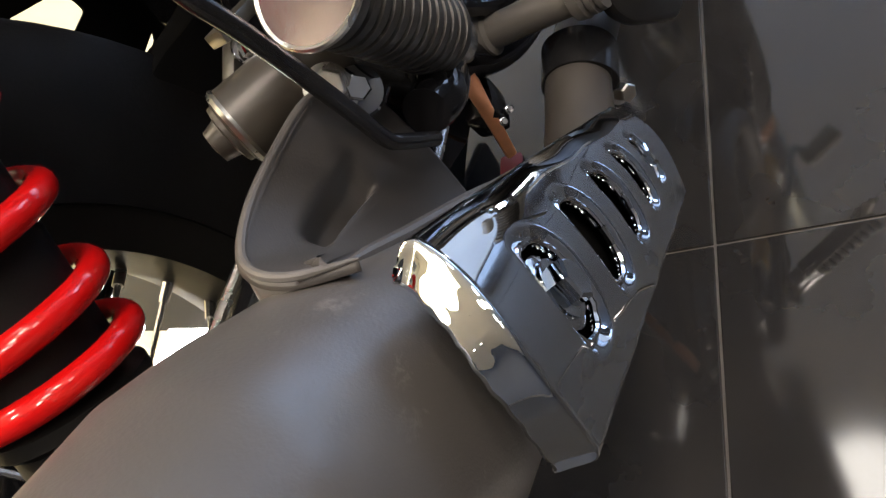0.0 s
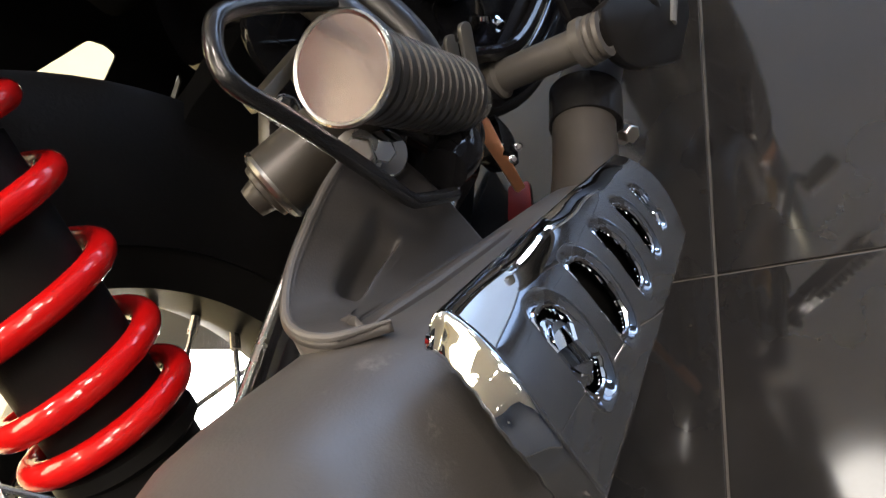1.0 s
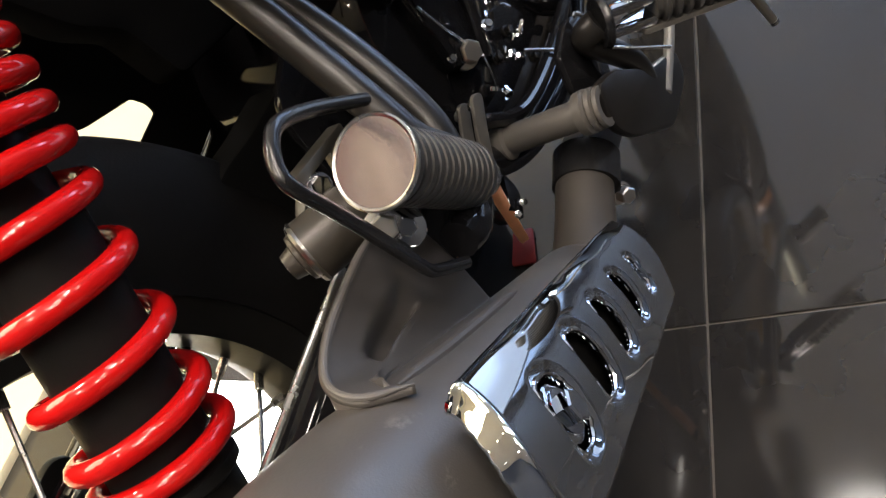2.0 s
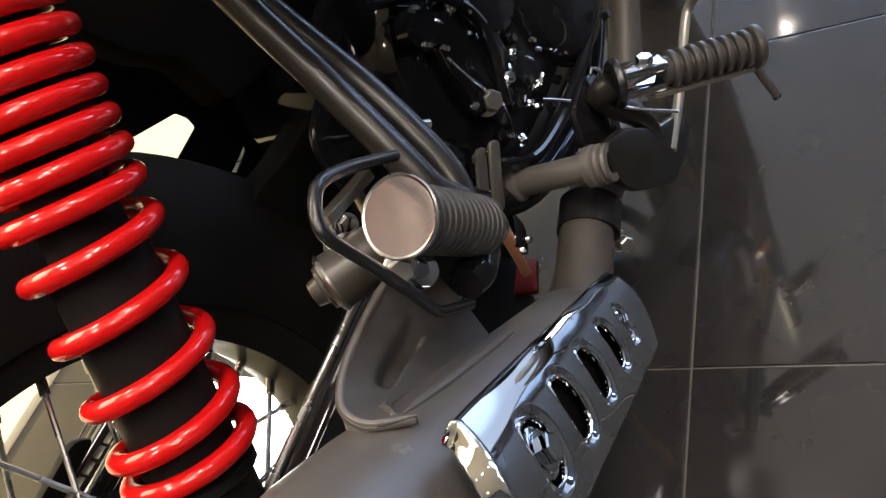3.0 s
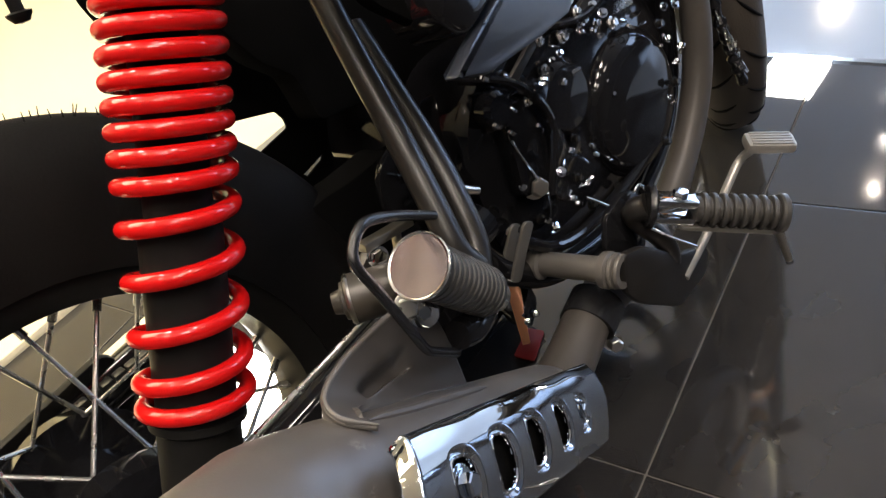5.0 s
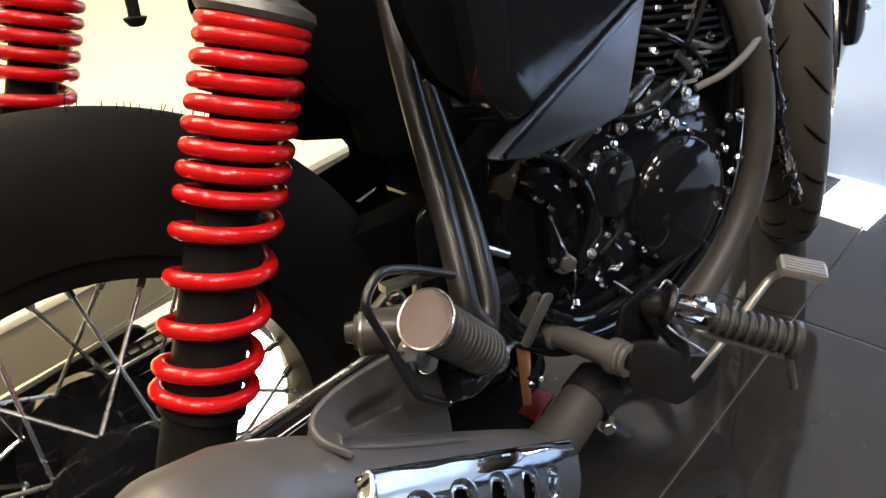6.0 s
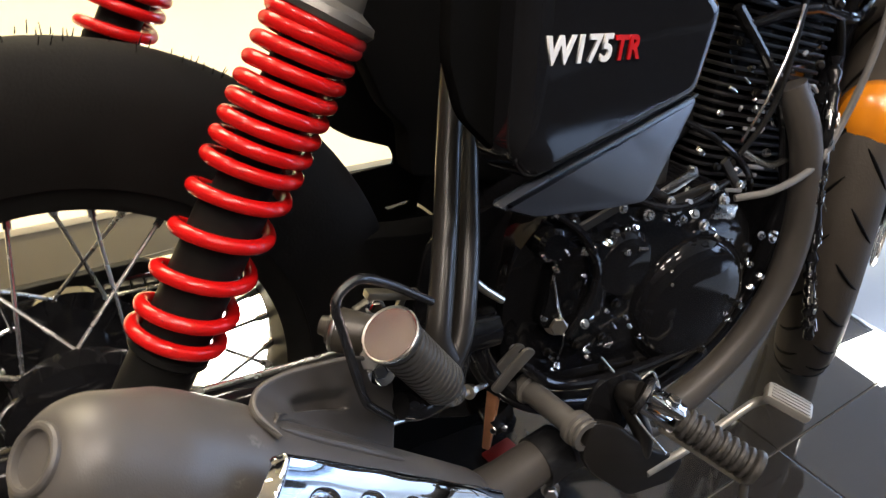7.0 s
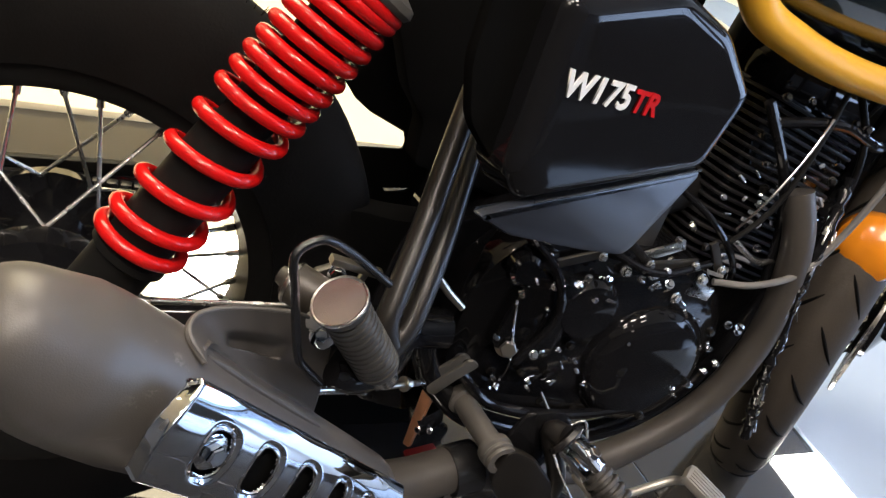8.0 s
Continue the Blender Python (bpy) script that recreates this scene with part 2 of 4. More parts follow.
wall_east = slab("wall_east", 4.2, 4.3, -3.2, NORTH, -0.003, 2.7, DARKWALL, "plain dark painted wall", "wall")
slab("wall_sill", 2.0, 4.2, NORTH, NORTH + 0.1, -0.003, 0.95, DARKWALL, "plain dark wall below a window", "wall")
slab("wall_head", 2.0, 4.2, NORTH, NORTH + 0.1, 2.45, 2.7, DARKWALL, "plain dark wall above a window", "wall")
slab("wall_lintel", -4.2, 1.5, NORTH, NORTH + 0.1, 2.35, 2.7, DARKWALL, "dark wall strip above the glass front", "wall")
ceiling = slab("ceiling", -4.2, 4.2, -3.2, NORTH, 2.7, 2.8, CEIL, "plain grey showroom ceiling", "ceiling")

# glass front with daylight behind it
front = tagged(part("window_1", block((-1.35, NORTH + 0.05, 0.03), (5.6, 0.08, 0.06), bevel=0.004), DARKWALL), "dark-framed glass shop front", "window", kind="structure")
for k in range(5):
    x = -4.12 + k * 1.395
    part("mullion", block((x, NORTH + 0.05, 1.2), (0.05, 0.06, 2.3), bevel=0.003), DARKWALL, front)
for k in range(4):
    pane = part("pane", block((-3.4225 + k * 1.395, NORTH + 0.05, 1.2), (1.32, 0.008, 2.26), bevel=0), GLASS, front)
    pane.visible_shadow = False
sky = part("backdrop", block((0.2, NORTH + 1.6, 1.4), (12.0, 0.05, 4.4), bevel=0), DAYLIGHT)
tagged(sky, "pale blue daylight outside the shop front", "backdrop", kind="structure")
area_lamp("window_daylight", look((-0.9, NORTH - 0.06, 1.25), (-0.6, 0.0, 0.6)), 4.6, 2.1, 85, (0.50, 0.67, 1.0))

side_window = tagged(part("window_2", block((3.1, NORTH + 0.05, 0.97), (2.2, 0.08, 0.04), bevel=0.003), DARKWALL), "dark-framed high window with daylight behind", "window", kind="structure")
for k in range(3):
    part("mullion", block((2.03 + k * 1.07, NORTH + 0.05, 1.72), (0.05, 0.06, 1.46), bevel=0.003), DARKWALL, side_window)
for k in range(2):
    pane = part("pane", block((2.565 + k * 1.07, NORTH + 0.05, 1.72), (1.0, 0.008, 1.46), bevel=0), GLASS, side_window)
    pane.visible_shadow = False
area_lamp("high_window_daylight", look((3.1, NORTH - 0.06, 1.72), (0.5, 0.0, 0.6)), 2.1, 1.4, 50, (0.50, 0.67, 1.0))

# the paler floor by the shop front, and a glowing block for the bright patch at its edge
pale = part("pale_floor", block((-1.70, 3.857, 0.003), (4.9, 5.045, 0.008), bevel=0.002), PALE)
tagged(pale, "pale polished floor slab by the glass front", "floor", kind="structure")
bright_patch = part("floor_bright_patch", block((-0.008, 1.279, 0.004), (0.088, 0.100, 0.010), bevel=0.002), GLOW)
tagged(bright_patch, "small glowing white block for a bright patch on the dark floor", "light panel")
# second glowing block, added for the hot white patch of light on the floor
bright_patch = part("floor_bright_patch", block((-0.465, 0.372, 0.014), (0.17, 0.125, 0.024), bevel=0.003), GLOW)
tagged(bright_patch, "glowing white block for the hot bright patch by the cream platform", "light panel")

SPOTS = [(-0.64, 4.19, 20), (-0.72, 4.69, 20), (-0.80, 5.19, 20)]
SPOTS += [(x, y, 0) for x, y in ((1.6, 0.3), (1.6, -1.0), (0.7, -1.2), (0.6, -0.2), (2.6, 0.2), (2.6, -1.2), (0.4, -2.1), (1.4, -2.1), (-0.6, -1.3), (-1.6, -0.5))]
for x, y, watts in SPOTS:
    dl = part("ceiling_downlight", lathe([(0, 0.055), (0.012, 0.055), (0.014, 0.045), (0.03, 0.04)], (x, y, 2.7), (0, 0, -1), 24), STEEL)
    tagged(dl, "small round recessed ceiling downlight, lit", "ceiling light", "ceiling downlights")
    small = 0.45 if y > 2 else 0.8
    part("lens", lathe([(0.0305, 0.036 * small), (0.032, 0.0)], (x, y, 2.7), (0, 0, -1), 20), LENS, dl, "glowing lens")
    spot_lamp("downlight_lamp", (x, y, 2.66), (x, y, 0), watts, (1.0, 0.85, 0.69), 105, 0.025 * small) if watts else None
PANELS = [(0.95, 0.75, 16, 0.30), (1.10, 0.10, 11, 0.30), (1.30, -0.55, 10, 0.30), (2.05, 0.95, 7, 0.36), (1.95, -0.5, 6, 0.30), (0.10, -0.75, 11, 0.26), (-0.95, 0.40, 15, 0.30)]
for x, y, watts, size in PANELS:
    pl = part("ceiling_panel_light", block((x, y, 2.685), (size + 0.03, size + 0.03, 0.03), bevel=0.004), STEEL)
    tagged(pl, "square flush ceiling light panel, lit", "ceiling light", "ceiling light panels")
    part("diffuser", block((x, y, 2.668), (size, size, 0.004), bevel=0), WHITE, pl, "white diffuser")
    area_lamp("panel_lamp", look((x, y, 2.66), (x, y + 0.001, 0)), size, size, watts, (1.0, 0.87, 0.76))
disc_lamp = part("ceiling_disc_light", lathe([(0, 0.16), (0.03, 0.16), (0.034, 0.15)], (-0.09, 1.04, 2.7), (0, 0, -1), 40), STEEL)
tagged(disc_lamp, "round flat white ceiling light, lit", "ceiling light")
part("diffuser", lathe([(0.0345, 0.148), (0.036, 0.0)], (-0.09, 1.04, 2.7), (0, 0, -1), 40), DISC_GLOW, disc_lamp, "glowing white diffuser")

card = part("card", plate(rounded([(-0.120, 0.640), (-0.095, 0.644), (-0.080, 0.596), (-0.110, 0.592)], 0.004), 0.0025, Matrix.Translation((0, 0, 0.0025)), 0.0005), REDTAG)
tagged(card, "red card lying on the dark tiles under the motorcycle", "card")

# the pale lit platform beyond the machine
tagged(part("display_platform", block((-2.56, 0.10, 0.006), (3.22, 6.0, 0.018), bevel=0.004), CREAM), "low cream display platform under bright light", "platform", kind="structure")
strip = part("cream_strip", block((-0.575, -0.33, 0.003), (0.37, 1.54, 0.010), bevel=0.002), CREAM)
tagged(strip, "cream painted strip on the dark floor", "floor", kind="structure")
area_lamp("platform_lamp", look((-2.0, 0.0, 2.65), (-1.8, 0.1, 0)), 2.0, 2.0, 80, (1.0, 0.86, 0.58))

# ---- the motorcycle ----
bike = new("motorcycle")
bike.matrix_world = pose(-0.0544, -0.0344, 0.0141, -2.70, LEAN, -0.50)
tagged(bike, "black retro motorcycle with red rear springs leaning on its side stand", "motorcycle")


def add(name, bm, mat, parent=None, label="", angle=28):
    return part(name, bm, mat, parent or bike, label, angle)


# wheels
def wheel(name, centre, turn, radius, width, rim_r):
    m = Matrix.Translation(centre) @ pose(0, 0, 0, 0, 0, turn)
    ax = m.to_3x3() @ Vector((1, 0, 0))
    hub = add(name, lathe([(-0.075, 0.02), (-0.07, 0.062), (-0.05, 0.066), (-0.04, 0.035), (0.04, 0.035), (0.05, 0.066), (0.07, 0.062), (0.085, 0.02)], centre, ax, 36), CASE)
    w, prof = width / 2, []
    h = radius - rim_r
    for k in range(25):
        a = math.pi * k / 24
        prof.append((-w * math.cos(a) * (0.8 + 0.2 * math.sin(a)), rim_r + h * math.sin(a) ** (0.62 if turn else 0.92)))
    tyre = add("tyre", lathe(prof, centre, ax, 96, closed=True), DUSTY_LIT if turn else RUBBER, hub)
    for k in range(28 if turn else 0):
        for sd in (-1, 1):
            a0 = 2 * math.pi * (k + 0.25 * sd) / 28
            pts = []
            for q in range(6):
                al = math.acos(-sd * (0.15 + 0.62 * q / 5))
                r = rim_r + h * math.sin(al) ** 0.62 + 0.0002
                x = -w * math.cos(al) * (0.8 + 0.2 * math.sin(al))
                a = a0 + 0.14 * q / 5
                pts.append(m @ Vector((x, r * math.cos(a), r * math.sin(a))))
            add("tread_groove", sweep(pts, [0.0006, 0.0018, 0.0022, 0.0022, 0.0018, 0.0006], 6), GROOVE, hub)
    rp = [(-0.046, rim_r + 0.006), (-0.044, rim_r - 0.012), (-0.034, rim_r - 0.022), (0, rim_r - 0.028), (0.030, rim_r - 0.022), (0.037, rim_r - 0.012), (0.042, rim_r + 0.006), (0.0, rim_r + 0.002)]
    add("rim", lathe(rp, centre, ax, 96, closed=True), PLASTIC, hub, "black rim")
    for k in range(36):
        a = 2 * math.pi * k / 36
        side = -1 if k % 2 else 1
        skew = (0.55 if (k // 2) % 2 else -0.55)
        p = m @ Vector((side * 0.05, 0.062 * math.cos(a + skew), 0.062 * math.sin(a + skew)))
        q = m @ Vector((0, (rim_r - 0.026) * math.cos(a), (rim_r - 0.026) * math.sin(a)))
        bm = sweep([p, q], 0.0019, 8)
        sweep([q + (p - q) * 0.10, q], 0.0034, 8, bm=bm)
        add("spoke", bm, STEEL, hub)
    return hub, tyre


FRONT = Vector((-0.035, 1.213, 0.350))
rear_hub, rear_tyre = wheel("rear_wheel", Vector((-0.015, 0.1745, 0.3060)), 0, 0.302, 0.108, 0.198)
front_hub, front_tyre = wheel("front_wheel", FRONT, 33.4, 0.304, 0.10, 0.210)

# swing arm and axle
for sx in (-1, 1):
    add("swing_arm", sweep(catmull([(sx * 0.105, 0.52, 0.345), (sx * 0.115, 0.40, 0.345), (sx * 0.118, 0.25, 0.338), (sx * 0.118, 0.11, 0.33)], 6), 0.020, 14), GLOSS)
add("rear_axle", lathe([(-0.15, 0.012), (-0.145, 0.014), (0.145, 0.014), (0.15, 0.012)], (-0.015, 0.1745, 0.3075), (1, 0, 0), 6), STEEL)


# shock absorbers
def shock(lo, top):
    sx, lo, top = 1 if lo[0] > 0 else -1, Vector(lo), Vector(top)
    d, a, u = frame_of(top - lo)
    span = (top - lo).length
    foot = [(-0.115, 0.020), (-0.085, 0.0215), (-0.08, 0.0245)] if sx > 0 else [(-0.030, 0.0245)]
    base = add("shock_absorber", lathe(foot + [(-0.012, 0.0245), (-0.009, 0.0285), (-0.004, 0.0285), (-0.001, 0.0235), (0.110, 0.0235), (0.112, 0.019), (span - 0.004, 0.019)], lo, d, 32), PLASTIC)
    if sx > 0:
        add("lower_eye", lathe([(-0.018, 0.013), (-0.018, 0.021), (0.018, 0.021), (0.018, 0.013)], lo - d * 0.128, (1, 0, 0), 24), PLASTIC, base)
    # two close coils, three open ones, then nine even ones
    heights = [0.0, 0.060, 0.172, 0.308, 0.438, 0.543, 0.608, 0.667, 0.722, 0.777, 0.832, 0.888, 0.943, 0.99, 1.0]
    turns = len(heights) - 1
    pts, n = [], 36
    for k in range(turns * n + 1):
        i, f = divmod(k, n)
        h = heights[i] + (heights[min(i + 1, turns)] - heights[i]) * f / n
        ang = -2 * math.pi * f / n - 3.4
        pts.append(lo + d * h * span + 0.0298 * (math.cos(ang) * a + math.sin(ang) * u))
    add("spring", sweep(pts, 0.0053, 14), RED, base, "glossy red coil spring", 80)
    add("upper_seat", lathe([(span + 0.003, 0.034), (span + 0.007, 0.0365), (span + 0.012, 0.035), (span + 0.017, 0.024), (span + 0.040, 0.021), (span + 0.046, 0.017)], lo, d, 32), CAST, base, "bare grey cast spring seat")
    bm = block(lo + d * (span + 0.045), (0.026, 0.032, 0.05), bevel=0.006)
    add("clevis", bm, CAST, base, "grey cast upper mount")
    add("upper_bolt", lathe([(-0.022, 0.009), (-0.022, 0.014), (0.020, 0.014), (0.022, 0.011), (0.022, 0.0)], lo + d * (span + 0.062), (1, 0, 0), 24), STEEL, base)
    return base


shock((0.142, 0.2365, 0.4255), (0.142, 0.3490, 0.6340))
shock((-0.120, 0.200, 0.490), (-0.120, 0.312, 0.700))
add("fender_stud", lathe([(0, 0.0), (0.001, 0.005), (0.005, 0.008), (0.007, 0.0085), (0.008, 0.0045), (0.12, 0.0045)], (0.0, 0.323, 0.634), (0, 0.16, 1), 18), PLASTIC)
random.seed(3)
for k in range(36):
    a = radians(random.uniform(55, 100))
    o = Vector((random.uniform(-0.035, 0.015), 0.1745 + 0.3 * math.cos(a), 0.306 + 0.3 * math.sin(a)))
    d = Vector((random.uniform(-0.3, 0.3), math.cos(a) + random.uniform(-0.3, 0.3), math.sin(a)))
    add("tyre_hair", sweep([o, o + d * random.uniform(0.004, 0.010)], [0.0006, 0.0003], 6), RUBBER, rear_hub)

# exhaust
MR, MF = Vector((0.2651, 0.1774, 0.4304)), Vector((0.1682, 0.4531, 0.2024))
MD, MA, MU = frame_of(MF - MR)


def body_radius(s):
    stations = [(-0.04, 0.0335), (-0.02, 0.0375), (0.0, 0.0428), (0.02, 0.0482), (0.035, 0.0495), (0.05, 0.0500), (0.08, 0.0500), (0.14, 0.0460), (0.24, 0.0425), (0.32, 0.0400), (0.37, 0.0380), (0.41, 0.0310), (0.45, 0.0255)]
    for (a, ra), (b, rb) in zip(stations, stations[1:]):
        if s <= b:
            t = min(1, max(0, (s - a) / (b - a)))
            return ra + (rb - ra) * t
    return stations[-1][1]


def muffler_axis(s):
    return MR + MD * s + MU * 0.002 * (max(0.0, 0.09 - s) / 0.12) ** 2


tail = [(-0.0375, 0.0190), (-0.0365, 0.0225), (-0.0335, 0.0275), (-0.0290, 0.0320), (-0.0230, 0.0358), (-0.0165, 0.0384), (-0.0105, 0.0400)]
stn = tail + [(k / 200, body_radius(k / 200)) for k in range(-1, 83)]
muffler = add("muffler", sweep([muffler_axis(a) for a, _ in stn], [r for _, r in stn], 56), MUFFLER, label="matt dark grey exhaust muffler")
md = (muffler_axis(-0.0375) - muffler_axis(-0.02)).normalized()
add("end_cap", lathe([(0.0, 0.0190), (0.0022, 0.0188), (0.0036, 0.0178), (0.0040, 0.0162), (0.0034, 0.0146), (0.0010, 0.0138), (-0.0080, 0.0134), (-0.03, 0.0132)], muffler_axis(-0.0375), md, 48), MUFFLER, muffler, "rounded rim of the outlet")
# black disc set inside the pipe end to stand for its shade
add("outlet", lathe([(-0.014, 0.0136), (-0.013, 0.0)], muffler_axis(-0.0375), md, 32), DEEP, muffler, "black disc for the shaded inside of the outlet")
pipe_pts = catmull([MR + MD * 0.33, MR + MD * 0.37, (0.160, 0.505, 0.201), (0.151, 0.571, 0.211), (0.138, 0.650, 0.192), (0.122, 0.745, 0.182), (0.120, 0.805, 0.208), (0.120, 0.855, 0.248), (0.120, 0.890, 0.300), (0.120, 0.905, 0.365), (0.119, 0.900, 0.435), (0.115, 0.883, 0.495), (0.100, 0.865, 0.540)], 8)
rad = [0.0225 + 0.0045 * max(0, 1 - i / 22) - 0.0058 * min(1, max(0, (i - 28) / 22)) for i in range(len(pipe_pts))]
add("exhaust_pipe", sweep(pipe_pts, rad, 28), PIPE, label="dark grey exhaust pipe")
cd = Vector((-0.13, 0.97, 0.16)).normalized()
co = Vector((0.152, 0.566, 0.210))
clamp = add("exhaust_clamp", lathe([(-0.016, 0.024), (-0.016, 0.0265), (0.014, 0.0265), (0.014, 0.024), (0.004, 0.0225)], co, cd, 32), SATIN)
add("clamp_bolt", hexbolt((0.168, 0.561, 0.184), (0.8, -0.5, 0.1), 0.007, 0.014), STEEL, clamp)


SHIELD = [(0.02, 0.0758), (0.06, 0.0754), (0.20, 0.0735), (0.30, 0.0718), (0.36, 0.0700)]


def shield_radius(s):
    for (a, ra), (b, rb) in zip(SHIELD, SHIELD[1:]):
        if s <= b:
            return ra + (rb - ra) * (s - a) / (b - a)
    return SHIELD[-1][1]


def shield_profile(n=60):
    """The shield cut across: nearly flat below, rolling over towards its upper edge."""
    pts, q = [], Vector((0, 0))
    for k in range(n + 1):
        a = radians(-10) + radians(57) * (k / n) ** 1.9
        pts.append((q.x, q.y, a))
        q = q + Vector((-math.sin(a), math.cos(a))) / n
    size = 0.0606 / math.hypot(pts[-1][0], pts[-1][1])
    lean = math.atan2(pts[-1][0], pts[-1][1]) - math.atan2(-0.0142, 0.0589)
    c, sn = math.cos(lean), math.sin(lean)
    return [(0.0717 + size * (c * x - sn * y), -0.0139 + size * (sn * x + c * y), a + lean) for x, y, a in pts]


PROFILE = shield_profile()


def shield_section(phi):
    w = (phi + radians(11)) / radians(49) * 60
    i = min(59, max(0, int(w)))
    (x0, y0, a0), (x1, y1, a1) = PROFILE[i], PROFILE[i + 1]
    f = w - i
    return x0 + (x1 - x0) * f, y0 + (y1 - y0) * f, a0 + (a1 - a0) * f


def shield_point(s, phi, lift=0.0):
    k = shield_radius(s) / 0.0735
    across, up, a = shield_section(phi)
    return MR + MD * s + (across * k + lift * math.cos(a)) * MA + (up * k + lift * math.sin(a)) * MU


SLOTS = [(0.0985, 11.5, 0.0165, 0.0125), (0.1460, 12, 0.0170, 0.0125), (0.1930, 12.5, 0.0160, 0.0115), (0.2390, 13, 0.0150, 0.0105), (0.2790, 13.5, 0.0125, 0.0085)]


def heat_shield():
    bm = bmesh.new()
    s0, s1, p0, p1 = 0.062, 0.331, radians(-11), radians(38)
    ns, npn, lip = 170, 110, 8
    fold = [(0, 0), (0.0005, -0.0005), (0.0012, -0.0003), (0.0017, 0.0008), (0.0020, 0.0025), (0.0023, 0.0050), (0.0028, 0.0075), (0.0035, 0.0098), (0.0036, 0.0110)]
    grid = []
    for i in range(-lip, ns + lip + 1):
        row = []
        for j in range(-lip, npn + lip + 1):
            phi = p0 + (p1 - p0) * min(max(j, 0), npn) / npn
            rear = s0 + 0.002 - 0.010 * math.sin(math.pi * min(max(j, 0), npn) / npn)
            s = rear + (s1 - rear) * min(max(i, 0), ns) / ns
            r = shield_radius(s)
            # turned-in edges: deep at the rear end, shallow elsewhere
            drop, ds, dphi = 0.0, 0.0, 0.0
            if i < 0:
                back, drop = fold[-i]
                ds, drop = -back, drop + 0.0005 * math.sin(j * 0.31) * math.sin(j * 0.17 + 1) * min(1, max(0, -i - 3) / 2)
            if i > ns:
                k = (i - ns) / lip
                ds, drop = 0.003 * math.sin(min(1, k * 2) * 1.57), 0.007 * max(0, k - 0.2)
            if j > npn:
                k = (j - npn) / lip
                dphi, drop = 0.05 * math.sin(min(1, k * 2) * 1.57), max(drop, 0.009 * max(0, k - 0.2))
            if j < 0:
                k = -j / lip
                dphi, drop = -0.03 * math.sin(min(1, k * 2) * 1.57), max(drop, 0.005 * max(0, k - 0.2))
            dip, q0 = 0.0, 9.0
            for ss, pp, half, wide in SLOTS:
                y = (phi - radians(pp)) * r / half
                x = (s - ss + 0.12 * (phi - radians(pp)) * r) / wide
                q = (abs(x) ** 2.8 + abs(y) ** 2.8) ** (1 / 2.8)
                q0 = min(q0, q)
            if q0 < 1.30:
                dip = min(1, (1.30 - q0) / 0.30)
            wave = 0.00015 * math.sin(s * 95 + phi * 3) * math.sin(phi * 7)
            v = bm.verts.new(shield_point(s + ds, phi + dphi, wave - drop - 0.0034 * dip * dip * (3 - 2 * dip)))
            row.append((v, q0 < 1.0 and 0 <= i <= ns and 0 <= j <= npn))
        grid.append(row)
    for a, b in zip(grid, grid[1:]):
        for j in range(len(a) - 1):
            four = (a[j], a[j + 1], b[j + 1], b[j])
            if not all(v[1] for v in four):
                bm.faces.new([v[0] for v in four])
    bmesh.ops.delete(bm, geom=[v for v in bm.verts if not v.link_faces], context="VERTS")
    return bm


shield = add("heat_shield", heat_shield(), CHROME, muffler, "mirror-chrome heat shield with five slots", 75)
sol = shield.modifiers.new("thick", "SOLIDIFY")
sol.thickness, sol.offset = 0.0012, -1
# crisp turned rims of the slots, and a black sheet for the shade behind them
random.seed(8)
for ss, pp, half, wide in SLOTS:
    ring = []
    for k in range(41):
        a = 2 * math.pi * k / 40
        c, sn = math.cos(a), math.sin(a)
        q = (abs(c) ** 2.8 + abs(sn) ** 2.8) ** (-1 / 2.8)
        y = q * sn * half
        phi = radians(pp) + y / shield_radius(ss)
        ring.append(shield_point(ss + q * c * wide - 0.12 * y, phi, -0.0030 + 0.0005 * random.random()))
    add("slot_rim", sweep(ring, [0.0010 + 0.0005 * random.random() for _ in ring], 8, cap=False), BRIGHT, muffler, "crisp bright slot edge")
# sheet just under the shield: the slots' shade is put into its black
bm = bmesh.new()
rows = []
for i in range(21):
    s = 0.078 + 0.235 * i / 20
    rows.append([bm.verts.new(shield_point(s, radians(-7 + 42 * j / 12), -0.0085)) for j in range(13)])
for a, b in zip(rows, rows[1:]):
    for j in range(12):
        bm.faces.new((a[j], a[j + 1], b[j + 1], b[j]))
add("slot_shade_sheet", bm, DEEP, muffler, "black sheet standing for the shade behind the slots")
for ss, pp, r in ((0.0985, 11.5, 0.0068), (0.2790, 13.5, 0.0058)):
    sp = shield_point(ss, radians(pp), -0.0045)
    sn = (sp - (MR + MD * ss)).normalized()
    bm = hexbolt(sp, sn, r, 0.007)
    lathe([(-0.004, 0.011), (-0.0005, 0.0118), (0.0002, 0.0105), (0.0004, 0.006)], sp, sn, 28, bm=bm)
    add("shield_bolt", bm, CHROME, muffler, "chrome bolt and washer inside a slot")

